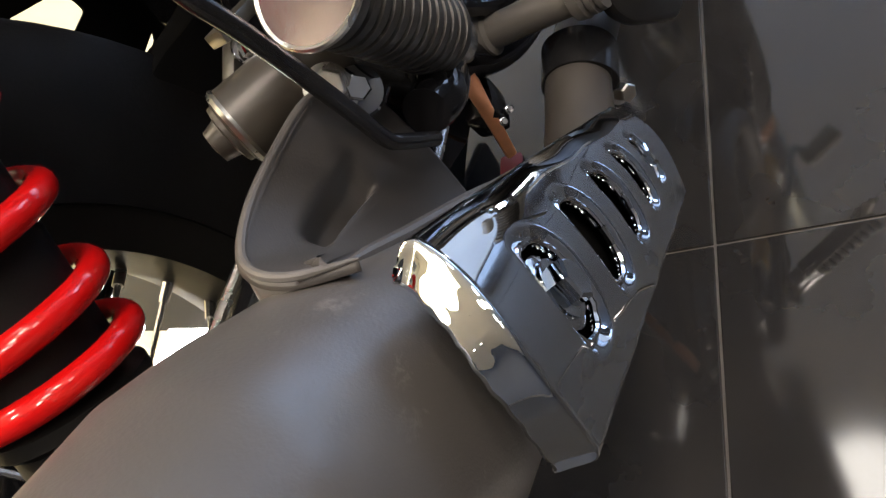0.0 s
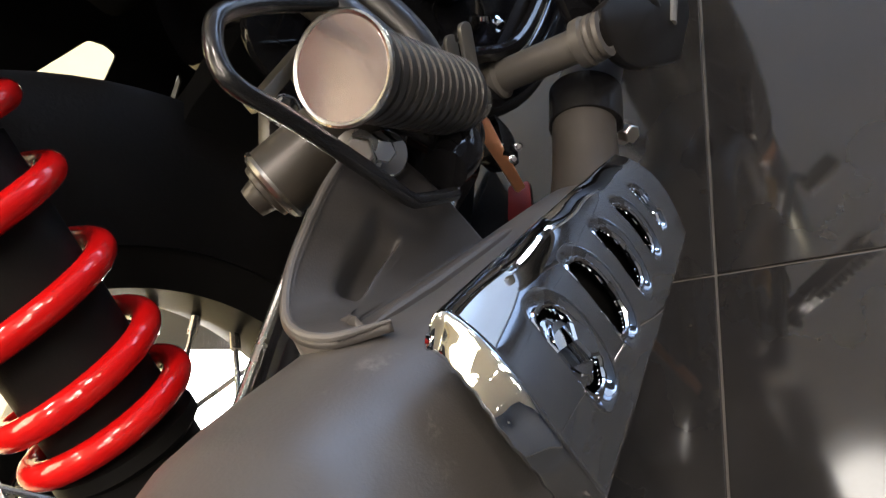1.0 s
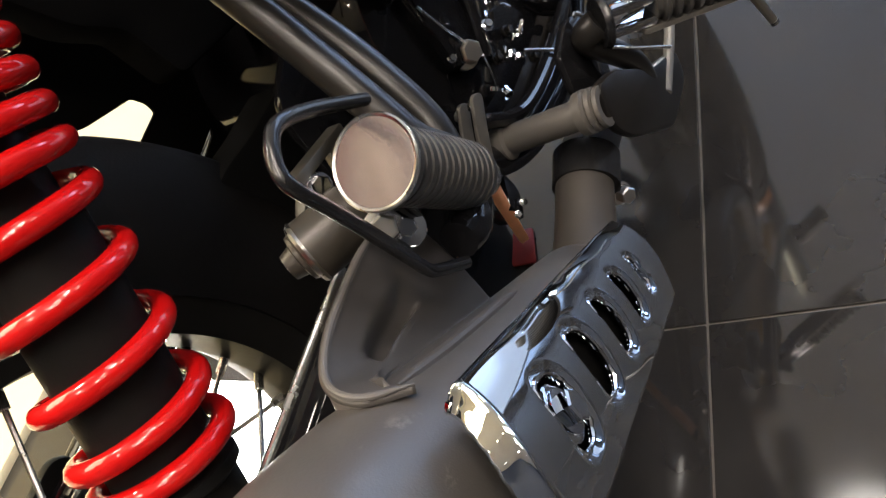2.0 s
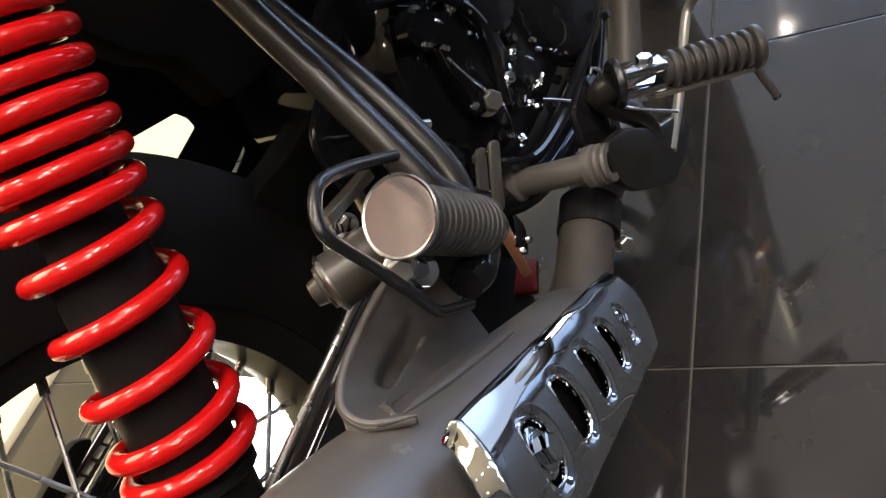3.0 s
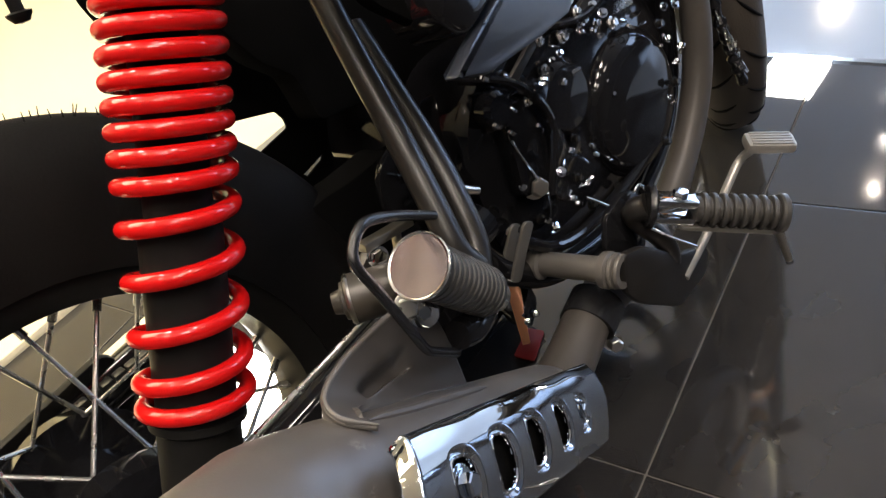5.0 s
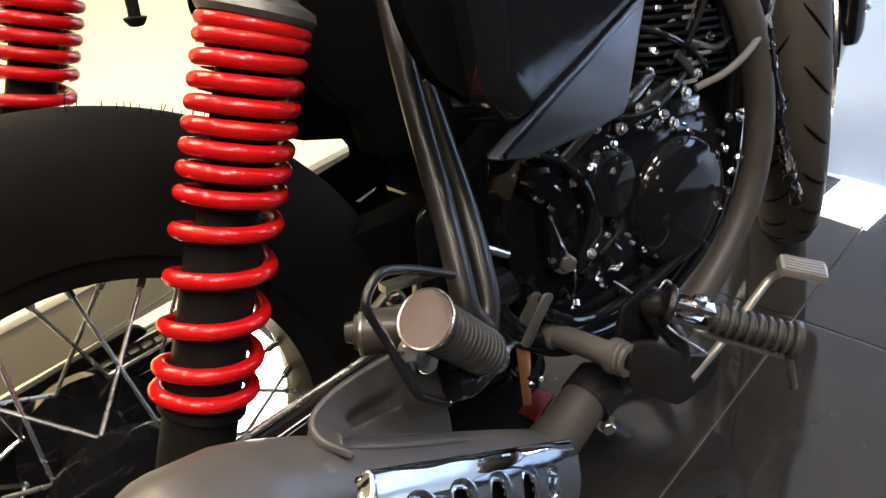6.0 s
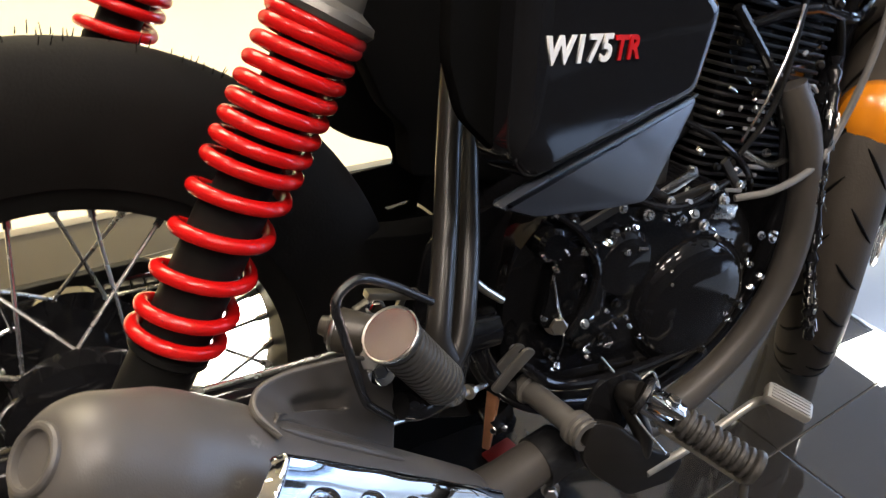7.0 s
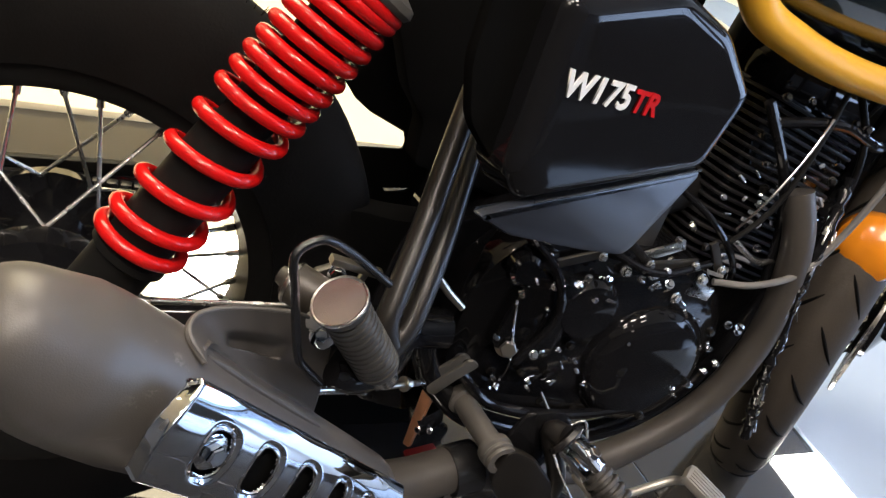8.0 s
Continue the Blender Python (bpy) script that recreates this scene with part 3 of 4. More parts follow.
# muffler bracket: a formed sheet from the frame bolt down on to the muffler
edge = catmull([(0.201, 0.374, 0.404), (0.2095, 0.345, 0.421), (0.2155, 0.318, 0.4275), (0.2215, 0.291, 0.4308), (0.232, 0.271, 0.431), (0.248, 0.266, 0.4275), (0.261, 0.277, 0.416)], 14)
foot = catmull([MR + MD * s + (body_radius(s) + 0.001) * (math.cos(radians(p)) * MA + math.sin(radians(p)) * MU) for s, p in ((0.246, 97), (0.222, 98), (0.196, 99), (0.170, 98), (0.145, 95), (0.118, 90), (0.095, 84))], 14)
bm = bmesh.new()
rows = []
for e, f in zip(edge, foot):
    i = len(rows) / (len(edge) - 1)
    row = []
    for k in range(41):
        t = k / 40
        p = e.lerp(f, t)
        n = Vector((0.62, 0.22, 0.75))
        bulge = 0.004 * math.sin(math.pi * t) * (1 - i)
        groove = -0.0125 / (1 + abs((i - 0.44 - 0.25 * (t - 0.47)) / 0.15) ** 12) / (1 + abs((t - 0.47) / 0.115) ** 10)
        row.append(bm.verts.new(p + n * (bulge + groove)))
    # the lower edge runs down on to the muffler skin and is welded to it
    along = (f - MR).dot(MD)
    out = (f - MR - MD * along).normalized()
    weld = MR + MD * (along + 0.004) + out * (body_radius(along) - 0.002)
    for k in range(1, 9):
        row.append(bm.verts.new(f.lerp(weld, k / 8)))
    rows.append(row)
for a, b in zip(rows, rows[1:]):
    for k in range(48):
        bm.faces.new((a[k], a[k + 1], b[k + 1], b[k]))
bracket = add("muffler_bracket", bm, MUFFLER, muffler, "matt grey pressed sheet bracket", 60)
sol = bracket.modifiers.new("thick", "SOLIDIFY")
sol.thickness, sol.offset = 0.0035, -1
add("bracket_bead", sweep(edge, [0.0016 * min(1, 0.3 + k / 10, 0.3 + (84 - k) / 14) for k in range(85)], 10), MUFFLER_EDGE, muffler, "paler edge of the bracket")
bm = bmesh.new()
top = [bm.verts.new(p) for p in edge[14:74]]
low = [bm.verts.new(p + Vector((-0.008, -0.004, -0.010)) + Vector((-0.006, -0.004, -0.030)) * (k / 60) ** 2) for k, p in enumerate(edge[14:74])]
for k in range(len(top) - 1):
    bm.faces.new((top[k], top[k + 1], low[k + 1], low[k]))
flange = add("bracket_flange", bm, MUFFLER, muffler)
sol = flange.modifiers.new("thick", "SOLIDIFY")
sol.thickness, sol.offset = 0.003, 0
# pressed seam along the top of the muffler
seam = [MR + MD * s + (body_radius(s) + 0.0002) * (math.cos(radians(72)) * MA + math.sin(radians(72)) * MU) for s in (0.095, 0.11, 0.14, 0.17, 0.20, 0.225, 0.24)]
add("seam", sweep(seam, [0.0008, 0.0026, 0.0032, 0.0032, 0.0032, 0.0026, 0.0008], 10), MUFFLER, muffler)

# rubber-mounted tube behind the bracket and its bolts
bush = add("bush_tube", lathe([(-0.010, 0.0), (-0.009, 0.007), (-0.003, 0.0085), (-0.002, 0.0125), (0.0, 0.013), (0.001, 0.0160), (0.003, 0.0172), (0.005, 0.0166), (0.050, 0.0166), (0.053, 0.015)], (0.162, 0.345, 0.419), (0.62, 0.76, -0.14), 32), BUSH)
add("bush_ring", lathe([(0.0012, 0.0163), (0.003, 0.0176), (0.0045, 0.0170)], (0.162, 0.345, 0.419), (0.62, 0.76, -0.14), 32), STEEL, bush, "worn bright rim")
bm = hexbolt((0.203, 0.360, 0.412), (0.72, -0.55, 0.42), 0.0068, 0.012)
add("bracket_nut", bm, STEEL, bush)
bm = lathe([(0, 0.0095), (0.003, 0.0105), (0.006, 0.0095), (0.007, 0.006)], (0.205, 0.366, 0.401), (0.8, -0.4, 0.44), 24)
hexbolt((0.207, 0.365, 0.403), (0.8, -0.4, 0.44), 0.0052, 0.007, bm=bm)
add("bracket_bolt", bm, CHROME, bush)

# frame
add("frame_tube", sweep(catmull([(0.080, 0.485, 0.62), (0.113, 0.464, 0.56), (0.160, 0.438, 0.48), (0.188, 0.421, 0.435), (0.200, 0.414, 0.412), (0.204, 0.420, 0.394)], 8), 0.0098, 20), GREY_TUBE)
add("frame_tube", sweep(catmull([(0.090, 0.492, 0.54), (0.125, 0.475, 0.50), (0.160, 0.458, 0.46), (0.182, 0.445, 0.43), (0.196, 0.434, 0.405), (0.204, 0.420, 0.388)], 8), 0.0098, 20), GREY_TUBE)
for sx in (-1, 1):
    add("lower_frame_tube", sweep(catmull([(sx * 0.105, 0.49, 0.36), (sx * 0.10, 0.53, 0.28), (sx * 0.09, 0.62, 0.215), (sx * 0.075, 0.78, 0.19), (sx * 0.06, 0.92, 0.27), (sx * 0.03, 1.02, 0.55), (0.0, 1.10, 0.80)], 8), 0.014, 16), GLOSS)
YZ = axes((0, 0, 0), (0, 1, 0), (0, 0, 1))
# plates in reflection-free black keep the gaps dark; outlines leave the cream opening clear
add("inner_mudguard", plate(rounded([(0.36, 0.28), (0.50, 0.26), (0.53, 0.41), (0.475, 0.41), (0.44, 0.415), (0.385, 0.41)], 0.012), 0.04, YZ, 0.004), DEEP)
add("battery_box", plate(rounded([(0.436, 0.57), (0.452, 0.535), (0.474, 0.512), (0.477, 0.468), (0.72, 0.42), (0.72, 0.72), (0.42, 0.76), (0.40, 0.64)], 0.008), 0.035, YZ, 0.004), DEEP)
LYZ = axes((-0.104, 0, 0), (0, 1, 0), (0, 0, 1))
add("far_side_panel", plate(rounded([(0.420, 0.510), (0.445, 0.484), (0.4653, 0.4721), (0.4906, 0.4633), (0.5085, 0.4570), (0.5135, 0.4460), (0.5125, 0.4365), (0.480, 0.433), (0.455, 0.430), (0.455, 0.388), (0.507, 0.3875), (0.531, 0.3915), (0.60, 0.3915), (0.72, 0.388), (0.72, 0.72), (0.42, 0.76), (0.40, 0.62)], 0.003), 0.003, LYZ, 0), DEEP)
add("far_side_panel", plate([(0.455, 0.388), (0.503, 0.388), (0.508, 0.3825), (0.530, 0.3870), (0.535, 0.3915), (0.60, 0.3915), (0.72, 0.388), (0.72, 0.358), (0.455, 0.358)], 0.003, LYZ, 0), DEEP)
stand = add("side_stand", sweep(catmull([(-0.105, 0.55, 0.235), (-0.135, 0.53, 0.18), (-0.185, 0.51, 0.09), (-0.222, 0.505, 0.022)], 6), [0.013 - 0.00025 * k for k in range(19)], 14), SATIN, label="black side stand resting on the floor")
add("stand_foot", plate(rounded([(-0.255, 0.480), (-0.200, 0.480), (-0.195, 0.530), (-0.250, 0.535)], 0.010), 0.006, Matrix.Translation((0, 0, 0.020)) @ pose(0, 0, 0, 0, 6.5, 0), 0.0015), SATIN, stand)
# added unseen plate that darkens the floor's reflection under the machine
add("floor_blocker_plate", plate(rounded([(0.40, 0.355), (0.66, 0.355), (0.70, 0.26), (0.72, 0.05), (0.60, 0.018), (0.40, 0.018)], 0.012), 0.010, axes((-0.118, 0, 0), (0, 1, 0), (0, 0, 1)), 0.003), PLASTIC)
# added black plates that keep bright floor from showing through the frame
add("dark_backing_plate", plate(rounded([(0.455, 0.30), (0.475, 0.42), (0.56, 0.45), (0.62, 0.40), (0.61, 0.25), (0.54, 0.20), (0.47, 0.22)], 0.02), 0.008, axes((0.055, 0, 0), (0, 1, 0), (0, 0, 1)), 0.002), GLOSS)
add("dark_backing_plate", plate(rounded([(0.455, 0.30), (0.475, 0.37), (0.56, 0.375), (0.62, 0.375), (0.61, 0.25), (0.54, 0.20), (0.47, 0.22)], 0.02), 0.008, axes((-0.095, 0, 0), (0, 1, 0), (0, 0, 1)), 0.002), GLOSS)

# passenger footrest, folded up, with its guard loop
PR, PT = Vector((0.212, 0.413, 0.380)), Vector((0.2335, 0.3605, 0.4490))
pd = (PT - PR).normalized()
L = (PT - PR).length
prof = [(0.0, 0.016)]
n = 12
for k in range(n):
    s = 0.004 + k * (L - 0.012) / n
    w = (L - 0.012) / n
    prof += [(s, 0.0178), (s + w * 0.6, 0.0178), (s + w * 0.68, 0.0160), (s + w * 0.98, 0.0160)]
prof += [(L - 0.007, 0.0185), (L - 0.001, 0.0205), (L + 0.001, 0.0205), (L + 0.002, 0.0195)]
peg = add("passenger_footrest", lathe(prof, PR, pd, 36), PEGRUB, label="black ribbed rubber passenger footrest folded up")
add("end_cap", lathe([(L + 0.0005, 0.0190), (L + 0.0022, 0.0190), (L + 0.0024, 0.0186)], PR, pd, 48), DISC, peg, "scratched bare metal end disc", 8)
add("end_rim", lathe([(L + 0.0005, 0.0190), (L + 0.0005, 0.0206), (L + 0.0024, 0.0207), (L + 0.0031, 0.0199), (L + 0.0026, 0.0188)], PR, pd, 48, closed=True), STEEL, peg, "worn bright rim")
add("footrest_tongue", lathe([(-0.022, 0.009), (-0.018, 0.011), (0.002, 0.011)], PR, pd, 20), STEEL, peg)
loop = add("guard_loop", sweep(catmull([(0.209, 0.402, 0.452), (0.224, 0.366, 0.480), (0.233, 0.343, 0.4945), (0.236, 0.332, 0.495), (0.239, 0.323, 0.490), (0.241, 0.320, 0.482), (0.238, 0.326, 0.461), (0.229, 0.338, 0.418), (0.2205, 0.3465, 0.393), (0.2185, 0.352, 0.384), (0.2125, 0.371, 0.363)], 7), 0.0032, 14), SATIN, label="bent black steel guard rod")

# small plated stay inside the guard loop
stay = add("stay_bracket", block((0.165, 0.392, 0.438), (0.010, 0.044, 0.006), pose(0, 0, 0, -12), 0.001), ZINC, label="zinc-plated stay")
add("stay_leg", block((0.163, 0.396, 0.417), (0.006, 0.005, 0.040), pose(0, 0, 0, -18), 0.001), ZINC, stay)
add("stay_leg", block((0.158, 0.374, 0.425), (0.008, 0.020, 0.016), pose(0, 0, 0, 20, 0, 10), 0.002), CAST_DARK, stay)
add("stay_bolt", hexbolt((0.166, 0.378, 0.430), (0.9, -0.3, 0.3), 0.0055, 0.008), BRIGHT, stay)

def square_to(d, v):
    """The part of v that is square to d."""
    d, v = Vector(d).normalized(), Vector(v)
    return v - d * v.dot(d)


# cast bracket, clevis plates and brake rod under the passenger footrest
cast = add("footrest_bracket", sweep(catmull([(0.105, 0.475, 0.35), (0.145, 0.455, 0.35), (0.185, 0.425, 0.355), (0.208, 0.395, 0.366), (0.212, 0.378, 0.372)], 6), [0.02 - 0.0004 * k for k in range(25)], 14), GLOSS)
lv0, lv1 = Vector((0.113, 0.521, 0.283)), Vector((0.120, 0.547, 0.319))
for dx in (-0.006, 0.010):
    m = axes((lv0 + lv1) / 2 + Vector((dx, 0, dx * 0.3)), square_to(lv1 - lv0, (0.12, -0.40, 0.9)), lv1 - lv0)
    add("brake_lever", plate(rounded([(-0.007, -0.028), (0.007, -0.028), (0.0085, 0.0), (0.007, 0.028), (-0.007, 0.028), (-0.0055, 0.0)], 0.006), 0.0035, m, 0.001), PEGMETAL, cast)
    add("lever_bolt", hexbolt(m @ Vector((0, 0.019, 0.0018)), m.to_3x3() @ Vector((0, 0, 1)), 0.0042, 0.005), STEEL, cast)
add("brake_rod", sweep([(0.185, 0.29, 0.335), (0.165, 0.374, 0.316), (0.138, 0.444, 0.297), (0.106, 0.526, 0.281)], 0.0030, 12), STEEL, label="bright steel brake rod")
add("brake_rod", sweep([(0.150, 0.24, 0.384), (0.150, 0.296, 0.386), (0.150, 0.360, 0.388)], 0.0026, 12), STEEL, label="bright steel brake rod")
rod = add("brake_rod", sweep([(0.112, 0.348, 0.268), (0.089, 0.42, 0.250), (0.070, 0.476, 0.236)], 0.0027, 12), STEEL, label="bright steel brake rod")
add("rod_end", lathe([(-0.005, 0.0), (-0.003, 0.0045), (0.003, 0.0045), (0.005, 0.0)], (0.070, 0.476, 0.236), (-0.3, 0.92, -0.23), 16), STEEL, rod)
add("rod_nut", hexbolt((0.120, 0.490, 0.2885), (-0.37, 0.9, -0.17), 0.0055, 0.010), ZINC, cast)
for k in range(2):
    o0, o1 = Vector((0.108 - 0.006 * k, 0.526 + 0.006 * k, 0.278 - 0.012 * k)), Vector((0.060 - 0.005 * k, 0.553 + 0.005 * k, 0.152))
    mid = (o0 + o1) / 2
    add("copper_strip", plate(rounded([(-0.0042, -0.066), (0.0042, -0.066), (0.0062, 0.066), (-0.0062, 0.066)], 0.002), 0.003, axes(mid, square_to(o0 - o1, (0.75, 0.65, 0.1)), o0 - o1), 0.0008), ORANGE_TAG, cast, "copper-coloured strip")

# rider footrest, cross tube and brake pedal
add("footrest_cross_tube", lathe([(-0.085, 0.013), (-0.083, 0.0155), (-0.073, 0.0155), (-0.071, 0.0118), (-0.012, 0.0118), (-0.010, 0.0165), (-0.003, 0.0172), (-0.001, 0.0145), (0.001, 0.0165), (0.004, 0.0165), (0.005, 0.0140), (0.007, 0.0158), (0.010, 0.0155), (0.0105, 0.010), (0.002, 0.009)], (0.184, 0.5755, 0.2605), (1, 0.12, -0.01), 36), TUBE)
rp0 = Vector((0.2200, 0.6600, 0.2715))
PEGX = Vector((0.0565, 0.046, -0.031)).normalized()
PLX = lambda x: axes((x, 0, 0), (0, 1, 0), (0, 0, 1))
arm = add("footrest_arm", plate(rounded([(0.580, 0.276), (0.571, 0.240), (0.585, 0.215), (0.640, 0.163), (0.700, 0.160), (0.712, 0.185), (0.660, 0.215), (0.612, 0.262)], 0.012), 0.010, PLX(0.1905), 0.003), ARM, label="dark grey pressed brake pedal arm")
add("gusset", plate(rounded([(0.590, 0.262), (0.603, 0.296), (0.640, 0.300), (0.660, 0.286), (0.661, 0.252), (0.641, 0.220), (0.622, 0.226)], 0.010), 0.008, PLX(0.166), 0.003), GLOSS, arm, "gloss black gusset plate")
PEGZ = (Vector((0, 0, 1)) - PEGX * PEGX.z).normalized()
PEGM = axes(rp0, PEGX, PEGZ.cross(PEGX))


def peg_at(x, y, z):
    return PEGM @ Vector((x, y, z))


add("footrest_flange", lathe([(-0.004, 0.0), (-0.004, 0.019), (-0.001, 0.0205), (0.001, 0.0205), (0.0025, 0.019), (0.0025, 0.0)], peg_at(-0.038, 0, 0), PEGX, 30), SATIN)
add("flange_nut", hexbolt(peg_at(-0.036, 0.004, 0.006), PEGX, 0.0065, 0.007), ZINC)
add("footrest_mount", sweep(catmull([peg_at(-0.040, 0, 0), peg_at(-0.050, 0.004, -0.012), (0.190, 0.650, 0.235), (0.186, 0.660, 0.195)], 6), [0.013 - 0.0003 * k for k in range(19)], 14), ARM)
prof = [(0.0, 0.010), (0.001, 0.0125)]
for k in range(8):
    t = 0.003 + k * 0.0088
    prof += [(t, 0.0118), (t + 0.0030, 0.0118), (t + 0.0036, 0.0150), (t + 0.0046, 0.0157), (t + 0.0070, 0.0157), (t + 0.0080, 0.0150)]
prof += [(0.0745, 0.0130), (0.0755, 0.0165), (0.0775, 0.0178), (0.0815, 0.0178), (0.0830, 0.0160)]
rpeg = add("rider_footrest", lathe(prof, rp0, PEGX, 32), PEGRUB, label="black ribbed rubber rider footrest")
add("footrest_plate", plate(rounded([(-0.010, -0.010), (0.078, -0.009), (0.085, -0.004), (0.085, 0.006), (0.070, 0.011), (-0.010, 0.010)], 0.004), 0.005, PEGM @ Matrix.Translation((0, 0, -0.0155)), 0.0015), PEGMETAL, rpeg, "bare steel plate under the rubber")
for dz in (-0.0085, 0.0085):
    add("clevis_lug", block((0, 0, 0), (0.036, 0.020, 0.0075), bevel=0.0025), BRIGHT, rpeg).matrix_local = PEGM @ Matrix.Translation((-0.016, 0, dz))
add("pivot_pin", hexbolt(peg_at(-0.014, 0, 0.011), PEGZ, 0.0070, 0.007), BRIGHT, rpeg)
add("pivot_pin", hexbolt(peg_at(-0.014, 0, -0.012), -PEGZ, 0.0060, 0.008), BRIGHT, rpeg)
add("feeler_bolt", sweep([peg_at(0.076, 0, -0.014), peg_at(0.083, 0, -0.020), peg_at(0.098, -0.006, -0.046)], [0.0042, 0.0042, 0.0034], 12), ZINC, rpeg)
add("feeler_tip", lathe([(0, 0.0036), (0.003, 0.0036), (0.004, 0.002)], peg_at(0.098, -0.006, -0.046), peg_at(0.098, -0.006, -0.046) - peg_at(0.083, 0, -0.020), 12), BRIGHT, rpeg)
add("pin_clip", sweep(catmull([peg_at(-0.034, -0.004, -0.020), peg_at(-0.016, -0.008, -0.026), peg_at(0.010, -0.010, -0.034)], 5), 0.0013, 8), STEEL, rpeg)
pedal = add("brake_pedal", sweep(catmull([(0.194, 0.660, 0.185), (0.195, 0.709, 0.198), (0.195, 0.750, 0.212), (0.195, 0.778, 0.222), (0.198, 0.796, 0.232), (0.210, 0.800, 0.243)], 6), 0.0046, 12), PEDAL, label="grey steel rear brake pedal")
PADM = axes((0.2255, 0.809, 0.2465), (0.0312, 0.0296, -0.0165), (-0.5, 0.8, 0.2))
pad = add("pad", block((0, 0, 0), (0.050, 0.022, 0.012), bevel=0.004), PEDAL, pedal, "ribbed grey pedal pad")
pad.matrix_local = PADM
for k in range(5):
    add("pad_rib", block((0, -0.008 + 0.004 * k, 0.0065), (0.042, 0.0018, 0.002), bevel=0.0006), PEDAL, pad)

# engine
eng = add("engine_case", plate(rounded([(0.53, 0.28), (0.60, 0.235), (0.80, 0.235), (0.865, 0.29), (0.87, 0.38), (0.80, 0.45), (0.58, 0.46), (0.53, 0.40)], 0.05, 8), 0.21, YZ, 0.022), CASE, label="gloss black engine case")
add("clutch_cover", lathe([(0, 0.079), (0.008, 0.079), (0.015, 0.0775), (0.021, 0.0745), (0.026, 0.0700), (0.0295, 0.0645), (0.0318, 0.058), (0.034, 0.03), (0.034, 0.0)], (0.090, 0.770, 0.315), (1, 0, 0), 56), CASE, eng, "round gloss black side cover")
add("oil_filter_cover", lathe([(0, 0.036), (0.012, 0.036), (0.018, 0.030), (0.020, 0.0)], (0.104, 0.660, 0.385), (1, 0, 0), 40), CASE, eng)
add("starter_cover", plate(rounded([(0.565, 0.335), (0.64, 0.325), (0.65, 0.415), (0.58, 0.43)], 0.012), 0.03, axes((0.106, 0, 0), (0, 1, 0), (0, 0, 1)), 0.006), CASE, eng)
add("case_rib", sweep(catmull([(0.112, 0.55, 0.30), (0.118, 0.60, 0.262), (0.118, 0.70, 0.252), (0.116, 0.80, 0.265)], 6), 0.006, 12), CASE, eng)
BOLTS = [(0.605, 0.381, 0), (0.652, 0.300, 0), (0.649, 0.417, 0), (0.768, 0.405, 1), (0.815, 0.379, 0), (0.664, 0.337, 0), (0.568, 0.410, 0), (0.707, 0.252, 0), (0.62, 0.30, 0), (0.69, 0.43, 1), (0.725, 0.43, 1), (0.60, 0.44, 0), (0.585, 0.30, 0), (0.82, 0.31, 0), (0.78, 0.262, 0), (0.66, 0.262, 0), (0.635, 0.345, 0), (0.79, 0.43, 1)]
for y, z, big in BOLTS:
    x = 0.132 if (y - 0.770) ** 2 + (z - 0.315) ** 2 < 0.0075 else 0.108
    add("case_bolt", hexbolt((x - 0.004 if x > 0.12 else x, y, z), (1, 0.05, 0.1), 0.0048 if big else 0.0038, 0.007), STEEL if big else BLACKBOLT, eng)
add("frame_bolt", sweep([(0.106, 0.495, 0.400), (0.110, 0.508, 0.388), (0.112, 0.526, 0.374)], [0.0042, 0.0042, 0.0036], 12), ZINC, eng, "zinc-plated bolt")
add("banjo_bolt", hexbolt((0.113, 0.588, 0.336), (0.9, -0.35, 0.2), 0.009, 0.016), ZINC, eng, "zinc-plated hex bolt")
add("wire", sweep(catmull([(0.120, 0.575, 0.392), (0.121, 0.580, 0.370), (0.124, 0.586, 0.345)], 6), 0.0011, 8), STEEL, eng)
add("wire", sweep(catmull([(0.126, 0.590, 0.328), (0.112, 0.600, 0.300), (0.100, 0.604, 0.276)], 6), 0.0011, 8), STEEL, eng)
add("wire", sweep(catmull([(0.11, 0.655, 0.275), (0.135, 0.675, 0.250), (0.14, 0.70, 0.262), (0.14, 0.715, 0.238)], 6), 0.0016, 8), STEEL, eng)
# added black plate closing the gap between engine and exhaust pipe
add("engine_gap_filler", plate(rounded([(0.82, 0.25), (0.90, 0.24), (0.955, 0.30), (0.965, 0.42), (0.93, 0.47), (0.83, 0.46)], 0.02), 0.012, PLX(0.045), 0.003), GLOSS, eng)
cyl0, cyd = Vector((0.0, 0.845, 0.42)), Vector((0, 0.20, 1)).normalized()
cyl = add("cylinder", lathe([(0, 0.064), (0.20, 0.064)], cyl0, cyd, 40), CASE, eng)
add("cylinder_core", block(cyl0 + cyd * 0.10, (0.128, 0.135, 0.20), pose(0, 0, 0, -11), 0.01), CASE, cyl)
for k in range(21):
    m = axes(cyl0 + cyd * (0.008 + k * 0.0092), (1, 0, 0), Vector((0, 1, -0.20)))
    w = 0.079 if k < 14 else 0.074
    add("cooling_fin", plate(rounded([(-w, -0.075), (w, -0.075), (w, 0.082), (-w, 0.082)], 0.024), 0.0038, m, 0.001), FIN, cyl)
for p, q, n, l in (((0.0815, 0.840, 0.492), (0.0775, 0.870, 0.546), 7, 0.018), ((0.081, 0.919, 0.487), (0.078, 0.927, 0.529), 6, 0.016), ((0.0815, 0.833, 0.424), (0.0815, 0.860, 0.447), 4, 0.030)):
    for k in range(n):
        add("fin_edge", block(Vector(p).lerp(Vector(q), k / (n - 1)), (0.003, l, 0.0042), pose(0, 0, 0, -11), 0.001), FINTIP, cyl, "bare machined fin edge")
